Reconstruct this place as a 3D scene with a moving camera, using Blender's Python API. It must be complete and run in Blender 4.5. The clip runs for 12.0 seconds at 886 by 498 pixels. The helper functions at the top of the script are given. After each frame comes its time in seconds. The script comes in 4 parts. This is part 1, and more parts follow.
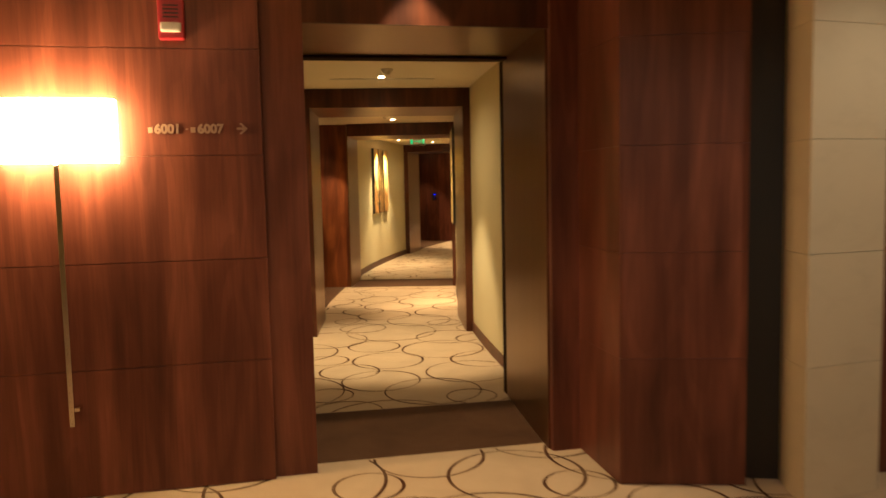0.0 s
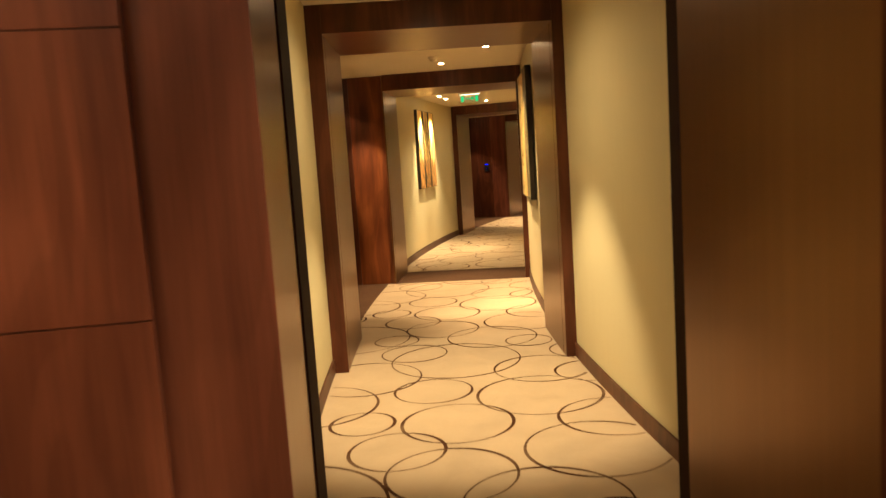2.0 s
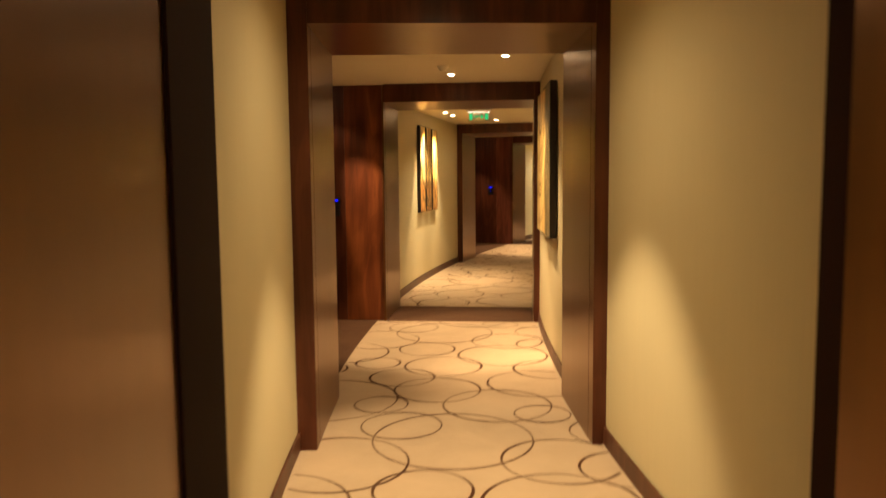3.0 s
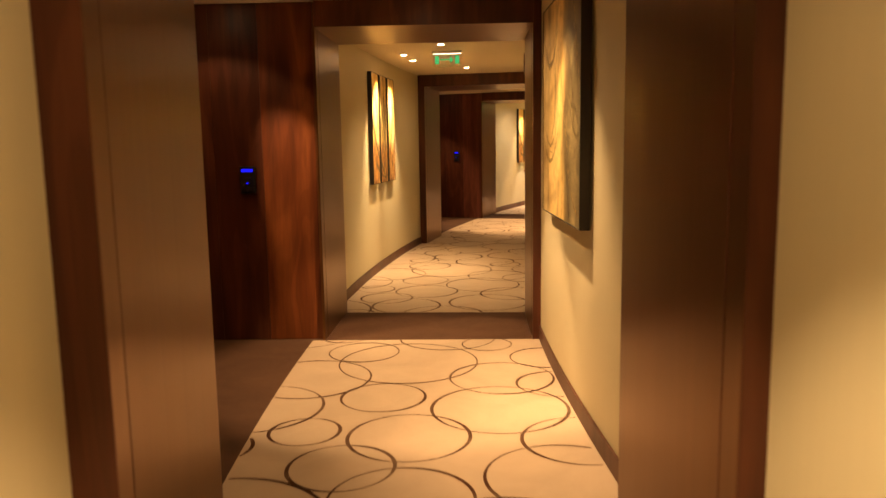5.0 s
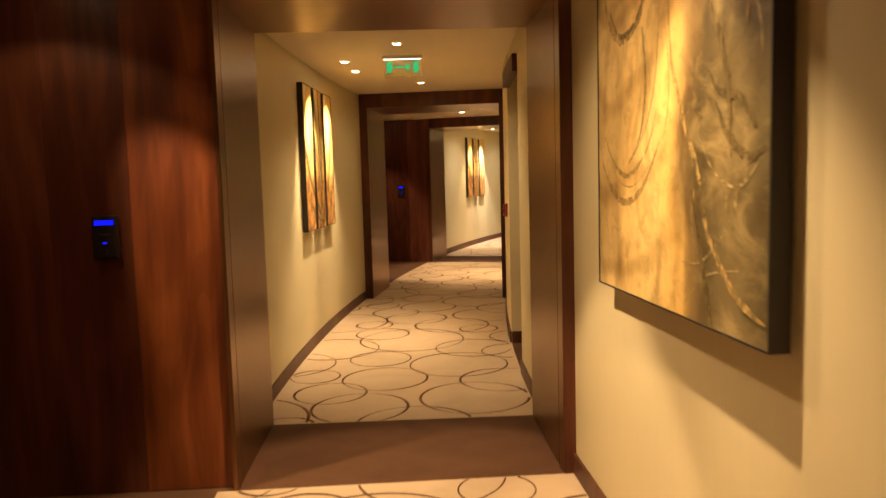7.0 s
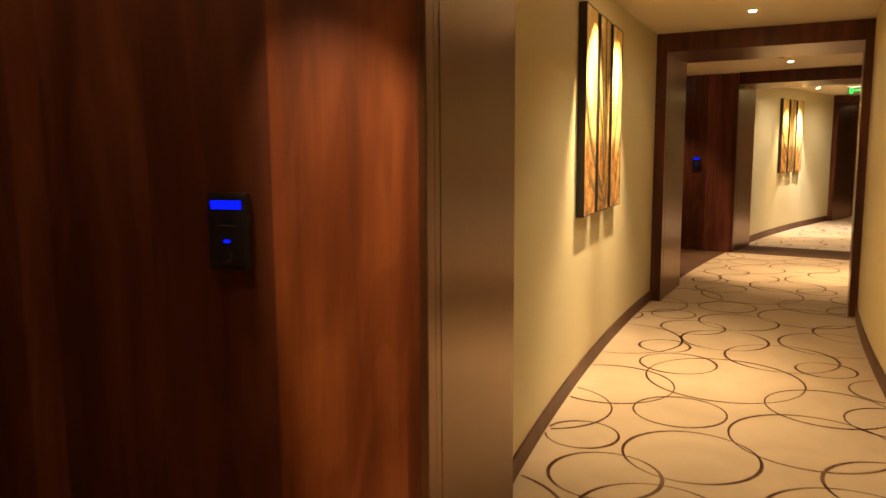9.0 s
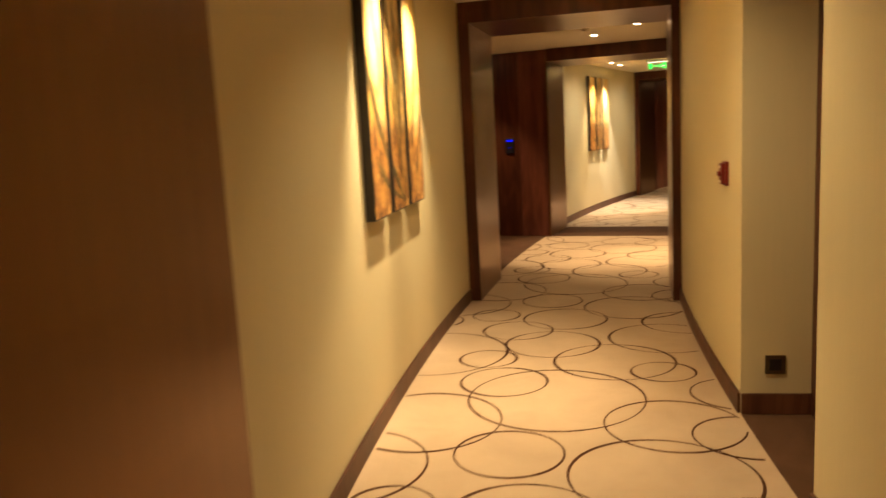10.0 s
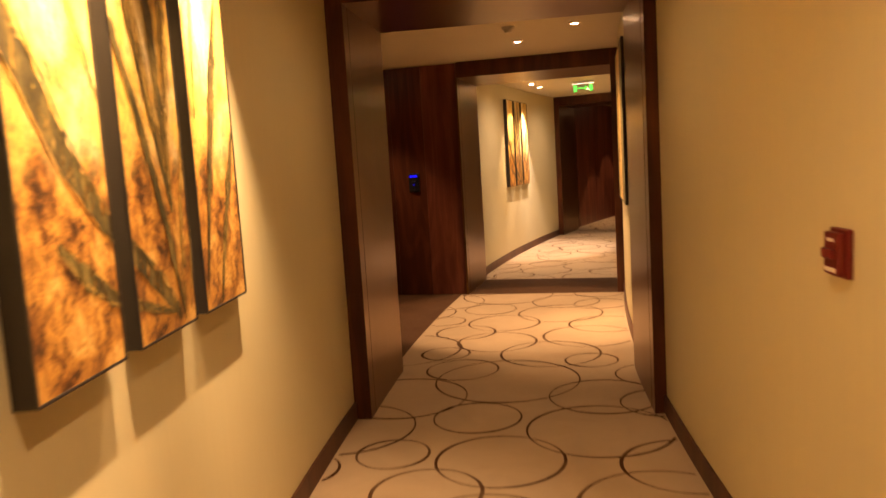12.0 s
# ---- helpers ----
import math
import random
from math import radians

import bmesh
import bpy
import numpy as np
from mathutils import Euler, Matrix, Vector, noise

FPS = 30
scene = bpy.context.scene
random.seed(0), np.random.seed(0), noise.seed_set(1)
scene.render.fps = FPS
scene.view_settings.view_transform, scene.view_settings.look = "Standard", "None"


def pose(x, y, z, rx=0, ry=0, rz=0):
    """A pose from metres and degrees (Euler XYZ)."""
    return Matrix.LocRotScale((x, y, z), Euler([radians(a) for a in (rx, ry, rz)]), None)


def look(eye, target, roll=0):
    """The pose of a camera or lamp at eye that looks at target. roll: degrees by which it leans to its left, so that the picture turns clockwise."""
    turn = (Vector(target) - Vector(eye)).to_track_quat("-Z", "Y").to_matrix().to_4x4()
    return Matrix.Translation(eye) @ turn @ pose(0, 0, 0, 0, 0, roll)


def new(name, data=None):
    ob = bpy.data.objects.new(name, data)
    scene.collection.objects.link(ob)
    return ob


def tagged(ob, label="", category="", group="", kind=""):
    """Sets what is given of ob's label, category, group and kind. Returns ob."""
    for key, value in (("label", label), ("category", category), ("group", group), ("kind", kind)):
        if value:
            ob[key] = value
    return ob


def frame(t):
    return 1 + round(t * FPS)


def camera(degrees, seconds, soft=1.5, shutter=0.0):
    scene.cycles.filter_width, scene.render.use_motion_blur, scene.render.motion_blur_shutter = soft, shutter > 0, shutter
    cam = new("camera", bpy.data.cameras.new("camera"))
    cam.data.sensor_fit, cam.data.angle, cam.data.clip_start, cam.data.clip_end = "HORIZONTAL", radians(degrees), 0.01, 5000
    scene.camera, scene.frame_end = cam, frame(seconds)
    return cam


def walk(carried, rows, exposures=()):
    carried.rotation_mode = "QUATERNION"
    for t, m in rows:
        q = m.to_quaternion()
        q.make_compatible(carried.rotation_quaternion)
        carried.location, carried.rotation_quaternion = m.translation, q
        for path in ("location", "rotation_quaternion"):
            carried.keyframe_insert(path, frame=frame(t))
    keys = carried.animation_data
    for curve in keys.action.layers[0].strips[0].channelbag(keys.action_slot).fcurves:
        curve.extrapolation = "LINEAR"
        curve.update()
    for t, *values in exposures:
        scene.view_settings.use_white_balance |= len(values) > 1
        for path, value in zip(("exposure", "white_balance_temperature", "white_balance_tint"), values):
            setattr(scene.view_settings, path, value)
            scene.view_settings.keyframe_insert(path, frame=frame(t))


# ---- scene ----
cam = camera(61.1, 12.0, soft=1.5, shutter=0.5)
PATH = [
    (0, (-0.063, 0.513, 1.483), (-0.344, 2.486, 1.316), -1.2),
    (0.5, (-0.278, 1.184, 1.474), (-0.630, 3.145, 1.296), -0.8),
    (1, (-0.432, 1.801, 1.437), (-0.811, 3.751, 1.206), -1.4),
    (1.5, (-0.564, 2.386, 1.398), (-0.951, 4.334, 1.164), -2.9),
    (2, (-0.682, 2.905, 1.392), (-1.081, 4.851, 1.162), -3.7),
    (2.5, (-0.833, 3.444, 1.425), (-1.234, 5.388, 1.182), -3.7),
    (3, (-0.926, 3.934, 1.464), (-1.313, 5.888, 1.278), -0.5),
    (3.2, (-1.034, 4.147, 1.458), (-1.395, 6.108, 1.306), 1.8),
    (4.8, (-1.356, 5.929, 1.405), (-1.63, 7.895, 1.152), -0.3),
    (5, (-1.385, 6.152, 1.409), (-1.662, 8.114, 1.136), -0.9),
    (5.5, (-1.482, 6.661, 1.425), (-1.754, 8.625, 1.164), -1.8),
    (6, (-1.611, 7.167, 1.399), (-1.784, 9.142, 1.139), -2.3),
    (6.5, (-1.749, 7.632, 1.392), (-1.901, 9.611, 1.149), -1.8),
    (7, (-1.874, 8.074, 1.41), (-1.968, 10.063, 1.221), -1.6),
    (7.4, (-1.988, 8.438, 1.415), (-2.043, 10.429, 1.240), 0.4),
    (7.5, (-2.016, 8.529, 1.416), (-2.102, 10.52, 1.243), 0.8),
    (7.6, (-2.039, 8.610, 1.408), (-2.197, 10.595, 1.230), 1.0),
    (7.7, (-2.061, 8.69, 1.398), (-2.318, 10.665, 1.213), 1.2),
    (9.3, (-2.341, 10.12, 1.369), (-3.123, 11.942, 1.108), -0.5),
    (9.5, (-2.351, 10.318, 1.355), (-3.015, 12.186, 1.097), -0.1),
    (10, (-2.361, 10.794, 1.367), (-2.705, 12.742, 1.071), -3.1),
    (10.5, (-2.352, 11.317, 1.362), (-2.602, 13.28, 1.071), -3.1),
    (11, (-2.372, 11.805, 1.347), (-2.584, 13.77, 1.042), -3.2),
    (11.5, (-2.417, 12.324, 1.364), (-2.549, 14.3, 1.084), -3.7),
    (12, (-2.463, 12.866, 1.381), (-2.571, 14.851, 1.155), -3.5),
]
walk(cam, [(t, look(eye, target, roll)) for t, eye, target, roll in PATH], [(0, 0.15, 6300, 6), (1.5, 0.27, 6350, 5), (2.0, 0.45, 6200, 3), (2.5, 0.25, 6200, 4), (3.0, 0.1, 6500, 10), (4.8, 0.03, 7150, 20), (5.0, 0.0, 7150, 20), (5.5, 0.02, 7100, 20), (6.0, 0.16, 6550, 13), (6.5, 0.12, 6500, 12), (7.0, 0.0, 6600, 14), (7.5, -0.04, 6950, 20), (9.5, 0.2, 6200, 7), (10.0, 0.05, 6400, 9), (10.5, 0, 6450, 10), (11.0, -0.02, 6850, 19), (11.5, -0.16, 7000, 22), (12.0, -0.17, 7700, 28)])


# ---- plan: the corridor runs along a circle; s metres along its middle line, r metres to the outer (left) side ----
CX, CY, RM = 27.75, 14.75, 30.204
W, JAMB, THICK = 0.843, 0.768, 0.16
BASE_H = 0.10
WARM = (1.0, 0.69, 0.38)
SOFT_WARM = (1.0, 0.73, 0.42)
COOLER = (1.0, 0.82, 0.62)


def pt(s, r, z=0.0):
    a = s / RM
    return Vector((CX - (RM + r) * math.cos(a), CY + (RM + r) * math.sin(a), z))


def spot_frame(s, r, z=0.0):
    """Local x along the walk, y to the outer side, z up."""
    a = s / RM
    m = Matrix(((math.sin(a), -math.cos(a), 0), (math.cos(a), math.sin(a), 0), (0, 0, 1))).to_4x4()
    m.translation = pt(s, r, z)
    return m


# ---- light ----
world = bpy.data.worlds.new("world")
world.use_nodes = True
world.node_tree.nodes["Background"].inputs[0].default_value = (0.9, 0.6, 0.35, 1)
world.node_tree.nodes["Background"].inputs[1].default_value = 0.0
scene.world = world
scene.view_settings.exposure = 0.0


# ---- materials ----
def material(name, base, rough=0.5, metal=0.0, spec=0.5):
    m = bpy.data.materials.new(name)
    m.use_nodes = True
    p = m.node_tree.nodes["Principled BSDF"]
    p.inputs["Base Color"].default_value = (*base, 1)
    p.inputs["Roughness"].default_value = rough
    p.inputs["Metallic"].default_value = metal
    p.inputs["Specular IOR Level"].default_value = spec
    return m


def nodes_of(m):
    t = m.node_tree
    return t, t.nodes["Principled BSDF"]


def coords(t, scale, kind="Object"):
    c = t.nodes.new("ShaderNodeTexCoord")
    v = t.nodes.new("ShaderNodeMapping")
    v.inputs["Scale"].default_value = scale
    t.links.new(c.outputs[kind], v.inputs["Vector"])
    return v.outputs["Vector"]


def noise_tex(t, vec, scale, detail=4.0, rough=0.55, distort=0.0):
    n = t.nodes.new("ShaderNodeTexNoise")
    n.inputs["Scale"].default_value = scale
    n.inputs["Detail"].default_value = detail
    n.inputs["Roughness"].default_value = rough
    n.inputs["Distortion"].default_value = distort
    t.links.new(vec, n.inputs["Vector"])
    return n.outputs["Fac"]


def ramp(t, fac, stops):
    r = t.nodes.new("ShaderNodeValToRGB")
    e = r.color_ramp.elements
    e[0].position, e[0].color = stops[0][0], (*stops[0][1], 1)
    e[1].position, e[1].color = stops[-1][0], (*stops[-1][1], 1)
    for p, c in stops[1:-1]:
        k = e.new(p)
        k.color = (*c, 1)
    t.links.new(fac, r.inputs["Fac"])
    return r.outputs["Color"]


def mix(t, a, b, fac, mode="MIX"):
    n = t.nodes.new("ShaderNodeMix")
    n.data_type, n.blend_type = "RGBA", mode
    for sock, v in ((n.inputs["Factor"], fac), (n.inputs["A"], a), (n.inputs["B"], b)):
        if isinstance(v, (int, float)):
            sock.default_value = v
        elif isinstance(v, tuple):
            sock.default_value = (*v, 1)
        else:
            t.links.new(v, sock)
    return n.outputs["Result"]


def bump(t, p, height, strength=0.2, distance=0.002):
    b = t.nodes.new("ShaderNodeBump")
    b.inputs["Strength"].default_value = strength
    b.inputs["Distance"].default_value = distance
    t.links.new(height, b.inputs["Height"])
    t.links.new(b.outputs["Normal"], p.inputs["Normal"])


def ranged(t, fac, lo, hi):
    n = t.nodes.new("ShaderNodeMapRange")
    n.inputs["To Min"].default_value, n.inputs["To Max"].default_value = lo, hi
    t.links.new(fac, n.inputs["Value"])
    return n.outputs["Result"]


def veneer(name, dark, mid, light, rough=0.40, figure=1.0, pores=0.35):
    """Wood veneer with upright grain: broad soft figure, drifting bands, fine pores."""
    m = material(name, mid, rough, spec=0.35)
    t, p = nodes_of(m)
    flame = noise_tex(t, coords(t, (3.0, 3.0, 0.55)), 1.0, 3.0, 0.5, 0.9 * figure)
    bands = noise_tex(t, coords(t, (13, 13, 0.8)), 1.0, 3.0, 0.6, 0.7 * figure)
    mottle = noise_tex(t, coords(t, (2.2, 2.2, 1.6)), 1.0, 4.0, 0.6, 0.3)
    grain = noise_tex(t, coords(t, (70, 70, 3.5)), 1.0, 4.0, 0.6, 0.2)
    blend = t.nodes.new("ShaderNodeMix")
    blend.inputs["Factor"].default_value = 0.36
    t.links.new(flame, blend.inputs["A"])
    t.links.new(bands, blend.inputs["B"])
    crown = t.nodes.new("ShaderNodeTexWave")
    crown.wave_type, crown.bands_direction = "BANDS", "X"
    for key, value in (("Scale", 1.1), ("Distortion", 11.0 * figure), ("Detail", 3.0), ("Detail Scale", 1.3), ("Detail Roughness", 0.55)):
        crown.inputs[key].default_value = value
    t.links.new(coords(t, (1.5, 1.5, 0.34)), crown.inputs["Vector"])
    figured = t.nodes.new("ShaderNodeMix")
    figured.inputs["Factor"].default_value = 0.07
    t.links.new(blend.outputs["Result"], figured.inputs["A"])
    t.links.new(crown.outputs["Fac"], figured.inputs["B"])
    broad = noise_tex(t, coords(t, (2.6, 2.6, 0.42)), 1.0, 2.0, 0.45, 0.35)
    turns = t.nodes.new("ShaderNodeMath")
    turns.operation = "MULTIPLY"
    turns.inputs[1].default_value = 62.0
    t.links.new(broad, turns.inputs[0])
    arch = t.nodes.new("ShaderNodeMath")
    arch.operation = "SINE"
    t.links.new(turns.outputs[0], arch.inputs[0])
    cathedral = ramp(t, ranged(t, arch.outputs[0], 0.0, 1.0), [(0.08, (0.70, 0.64, 0.61)), (0.45, (1.0, 1.0, 1.0)), (1.0, (1.06, 1.05, 1.05))])
    plain = ramp(t, figured.outputs["Result"], [(0.33, dark), (0.5, mid), (0.67, light)])
    col = mix(t, plain, cathedral, ranged(t, mottle, 0.1, 0.1 + 0.9 * figure), "MULTIPLY")
    cloud = ramp(t, mottle, [(0.34, (0.72, 0.68, 0.66)), (0.60, (1.08, 1.06, 1.05))])
    fine = ramp(t, grain, [(0.30, (0.62, 0.56, 0.54)), (0.60, (1.05, 1.05, 1.05))])
    info = t.nodes.new("ShaderNodeObjectInfo")
    tone = t.nodes.new("ShaderNodeHueSaturation")
    t.links.new(ranged(t, info.outputs["Random"], 0.93, 1.07), tone.inputs["Value"])
    t.links.new(mix(t, mix(t, col, cloud, 0.5, "MULTIPLY"), fine, pores, "MULTIPLY"), tone.inputs["Color"])
    t.links.new(tone.outputs["Color"], p.inputs["Base Color"])
    t.links.new(ranged(t, mottle, rough - 0.04, rough + 0.06), p.inputs["Roughness"])
    bump(t, p, grain, 0.05, 0.0005)
    return m


def laminate(name, base):
    """Satin laminate: faint upright streaks and slow clouding."""
    m = material(name, base, 0.38, 0.85, 0.25)
    t, p = nodes_of(m)
    streak = noise_tex(t, coords(t, (30, 30, 0.6)), 1.0, 2.0, 0.5)
    cloud = noise_tex(t, coords(t, (1.1, 1.1, 0.9)), 1.0, 2.0)
    a = mix(t, tuple(c * 0.88 for c in base), tuple(c * 1.12 for c in base), streak)
    t.links.new(mix(t, a, tuple(c * 0.82 for c in base), ranged(t, cloud, 0.0, 0.4)), p.inputs["Base Color"])
    t.links.new(ranged(t, cloud, 0.28, 0.33), p.inputs["Roughness"])
    return m


def wallcover(name, base):
    """Woven vinyl wallcovering: fine threads, faint clouding."""
    m = material(name, base, 0.62)
    t, p = nodes_of(m)
    cloud = noise_tex(t, coords(t, (1.3, 1.3, 1.0)), 1.0, 3.0)
    weave = noise_tex(t, coords(t, (160, 160, 420)), 1.0, 2.0)
    slub = noise_tex(t, coords(t, (45, 45, 3)), 1.0, 3.0)
    a = mix(t, tuple(c * 0.90 for c in base), tuple(min(1, c * 1.06) for c in base), cloud)
    b = mix(t, a, tuple(c * 0.86 for c in base), ranged(t, slub, 0.0, 0.5))
    t.links.new(mix(t, b, tuple(c * 0.8 for c in base), ranged(t, weave, 0.0, 0.35)), p.inputs["Base Color"])
    bump(t, p, weave, 0.25, 0.0012)
    return m


def pile(name, base, contrast=0.25, sheen=0.1):
    """Cut-pile carpet: tufts, and the drift of pile that feet leave."""
    m = material(name, base, 0.95, spec=0.15)
    t, p = nodes_of(m)
    tuft = noise_tex(t, coords(t, (1, 1, 1)), 420.0, 2.0)
    drift = noise_tex(t, coords(t, (1, 1, 1)), 2.6, 4.0, 0.6, 0.6)
    blot = noise_tex(t, coords(t, (1, 1, 1)), 14.0, 3.0)
    a = mix(t, tuple(c * (1 - contrast) for c in base), tuple(min(1, c * (1 + 0.5 * contrast)) for c in base), drift)
    b = mix(t, a, tuple(c * 0.78 for c in base), ranged(t, blot, 0.0, 0.3))
    t.links.new(mix(t, b, tuple(c * 0.55 for c in base), ranged(t, tuft, 0.0, 0.5)), p.inputs["Base Color"])
    bump(t, p, tuft, 0.5, 0.003)
    p.inputs["Sheen Weight"].default_value = sheen
    return m


def painted(name, base, rough=0.6):
    m = material(name, base, rough)
    t, p = nodes_of(m)
    n = noise_tex(t, coords(t, (1, 1, 1)), 2.0, 4.0)
    f = noise_tex(t, coords(t, (1, 1, 1)), 180.0, 2.0)
    t.links.new(mix(t, tuple(c * 0.93 for c in base), base, n), p.inputs["Base Color"])
    bump(t, p, f, 0.08, 0.001)
    return m


def glow(name, colour, strength):
    m = bpy.data.materials.new(name)
    m.use_nodes = True
    t = m.node_tree
    t.nodes.remove(t.nodes["Principled BSDF"])
    e = t.nodes.new("ShaderNodeEmission")
    e.inputs[0].default_value, e.inputs[1].default_value = (*colour, 1), strength
    t.links.new(e.outputs[0], t.nodes["Material Output"].inputs["Surface"])
    return m


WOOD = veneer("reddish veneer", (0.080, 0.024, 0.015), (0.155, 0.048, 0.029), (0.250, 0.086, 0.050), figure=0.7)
# lighter copy of the alcove veneer, with the beam's brightness in its colour
WOOD_LIT = veneer("lit orange veneer", (0.072, 0.0195, 0.007), (0.152, 0.041, 0.012), (0.248, 0.077, 0.021), 0.38)
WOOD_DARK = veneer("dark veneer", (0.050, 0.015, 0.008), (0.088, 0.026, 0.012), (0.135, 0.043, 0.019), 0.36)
BRONZE = laminate("bronze laminate", (0.205, 0.102, 0.042))
CREAM = wallcover("cream wallcovering", (0.67, 0.585, 0.345))
CEIL = painted("ceiling paint", (0.74, 0.66, 0.50), 0.7)
CARPET = pile("cream carpet", (0.62, 0.46, 0.295), 0.36)
CARPET_DARK = pile("brown carpet", (0.125, 0.062, 0.032), 0.65, 0.0)
RING = pile("brown carpet line", (0.088, 0.033, 0.012), 0.3, 0.0)
t, p = nodes_of(RING)
worn = ramp(t, noise_tex(t, coords(t, (1, 1, 1)), 3.2, 3.0), [(0.44, (0, 0, 0)), (0.70, (0.34, 0.34, 0.34))])
t.links.new(mix(t, p.inputs["Base Color"].links[0].from_socket, (0.44, 0.30, 0.17), worn), p.inputs["Base Color"])
BASEBOARD = veneer("baseboard wood", (0.066, 0.025, 0.012), (0.105, 0.040, 0.019), (0.15, 0.060, 0.028), 0.45)
STOP = material("matt dark door stop", (0.034, 0.014, 0.008), 0.85, spec=0.1)
BLACK = material("plain black", (0.018, 0.014, 0.012), 0.5)
STONE = painted("beige stone", (0.66, 0.55, 0.38), 0.3)
t, p = nodes_of(STONE)
vein = ramp(t, noise_tex(t, coords(t, (1, 1, 1.6)), 5.0, 6.0, 0.65, 0.6), [(0.35, (0.70, 0.66, 0.60)), (0.5, (1, 1, 1)), (0.7, (1.1, 1.08, 1.05))])
t.links.new(mix(t, p.inputs["Base Color"].links[0].from_socket, vein, 0.15, "MULTIPLY"), p.inputs["Base Color"])
CHROME = material("polished metal", (0.78, 0.72, 0.64), 0.14, 1.0)
STROBE_RED = material("bright red plastic", (0.36, 0.022, 0.035), 0.4)
RED = material("red plastic", (0.15, 0.010, 0.009), 0.4)
WHITE = material("white plastic", (0.75, 0.70, 0.60), 0.45)
CLEAR = material("clear lens", (0.75, 0.72, 0.70), 0.12)
LENS = glow("lit lamp lens", (1.0, 0.74, 0.42), 60.0)
STRIP = glow("lit sign strip", (1.0, 0.88, 0.66), 5.0)
SHADE = glow("lit fabric shade", (1.0, 0.60, 0.27), 76.0)
GREEN = glow("green sign light", (0.06, 0.85, 0.28), 0.6)
BLUE = glow("blue display light", (0.004, 0.008, 1.0), 1.5)
LOCK = material("black plastic", (0.012, 0.011, 0.012), 0.3)


# ---- mesh helpers ----
def part(name, bm, mat, parent=None, label=""):
    me = bpy.data.meshes.new(name)
    bm.to_mesh(me)
    bm.free()
    if mat:
        me.materials.append(mat)
    ob = new(name, me)
    if parent is not None:
        ob.parent = parent
    if label:
        ob["label"] = label
    return ob


def thing(name, m, label, category, group="", kind=""):
    ob = new(name)
    ob.empty_display_size = 0.1
    ob.matrix_world = m
    return tagged(ob, label, category, group, kind)


def box(bm, x0, x1, y0, y1, z0, z1, bevel=0.0):
    g = bmesh.ops.create_cube(bm, size=1.0)["verts"]
    bmesh.ops.scale(bm, vec=(x1 - x0, y1 - y0, z1 - z0), verts=g)
    bmesh.ops.translate(bm, vec=((x0 + x1) / 2, (y0 + y1) / 2, (z0 + z1) / 2), verts=g)
    if bevel:
        edges = list({e for v in g for e in v.link_edges})
        bmesh.ops.bevel(bm, geom=edges, offset=bevel, segments=2, affect="EDGES", profile=0.6)


def boxed(x0, x1, y0, y1, z0, z1, bevel=0.0):
    bm = bmesh.new()
    box(bm, x0, x1, y0, y1, z0, z1, bevel)
    return bm


def tube(bm, radius, depth, m, segs=24, radius2=None):
    bmesh.ops.create_cone(bm, cap_ends=True, segments=segs, radius1=radius, radius2=radius if radius2 is None else radius2, depth=depth, matrix=m)


def arc_block(s0, s1, r0, r1, z0, z1, step=0.25, bevel=0.0, skew=(0.0, 0.0)):
    """A block that follows the corridor's curve; skew moves its two sides at the far end."""
    bm = bmesh.new()
    n = max(1, math.ceil((s1 - s0) / step))
    rings = []
    for i in range(n + 1):
        s = s0 + (s1 - s0) * i / n
        d0, d1 = skew[0] * i / n, skew[1] * i / n
        rings.append([bm.verts.new(pt(s, r, z)) for r, z in ((r0 + d0, z0), (r1 + d1, z0), (r1 + d1, z1), (r0 + d0, z1))])
    for a, b in zip(rings, rings[1:]):
        for k in range(4):
            bm.faces.new((a[k], b[k], b[(k + 1) % 4], a[(k + 1) % 4]))
    bm.faces.new(rings[0])
    bm.faces.new(rings[-1][::-1])
    bmesh.ops.recalc_face_normals(bm, faces=bm.faces)
    if bevel:
        bmesh.ops.bevel(bm, geom=[e for e in bm.edges if not (e.is_manifold and e.calc_face_angle(0) < 0.5)], offset=bevel, segments=2, affect="EDGES")
    return bm


def prism(corners, z0, z1):
    """An upright block on a polygon of (x, y) corners."""
    bm = bmesh.new()
    lo = [bm.verts.new((x, y, z0)) for x, y in corners]
    hi = [bm.verts.new((x, y, z1)) for x, y in corners]
    bm.faces.new(lo[::-1])
    bm.faces.new(hi)
    for k in range(len(lo)):
        j = (k + 1) % len(lo)
        bm.faces.new((lo[k], lo[j], hi[j], hi[k]))
    bmesh.ops.recalc_face_normals(bm, faces=bm.faces)
    return bm


def structure(name, bm, mat, label="", category=""):
    return tagged(part(name, bm, mat), label, category, kind="structure")


# ---- structure: portals, sections, floors, ceilings ----
# start, end, soffit height
PORTALS = {1: (-10.50, -9.40, 2.33), 2: (-6.95, -5.97, 2.27), 3: (-3.31, -2.40, 2.24), 4: (2.07, 3.00, 2.24), 5: (5.78, 6.72, 2.235), 6: (11.40, 12.35, 2.25), 7: (15.1, 16.05, 2.25)}
# ceiling heights of the sections between portals n and n + 1
CEILINGS = {1: 2.455, 2: 2.42, 3: 2.40, 4: 2.39, 5: 2.40, 6: 2.40}
ALCOVES = (2, 4)
RECESSED = 0.06
ALCOVE_R, LINE_R = 2.05, 0.83


LININGS = {1: (0.682, 0.605), 2: (0.738, 0.768), 3: (0.735, 0.785), 4: (0.75, 0.78)}


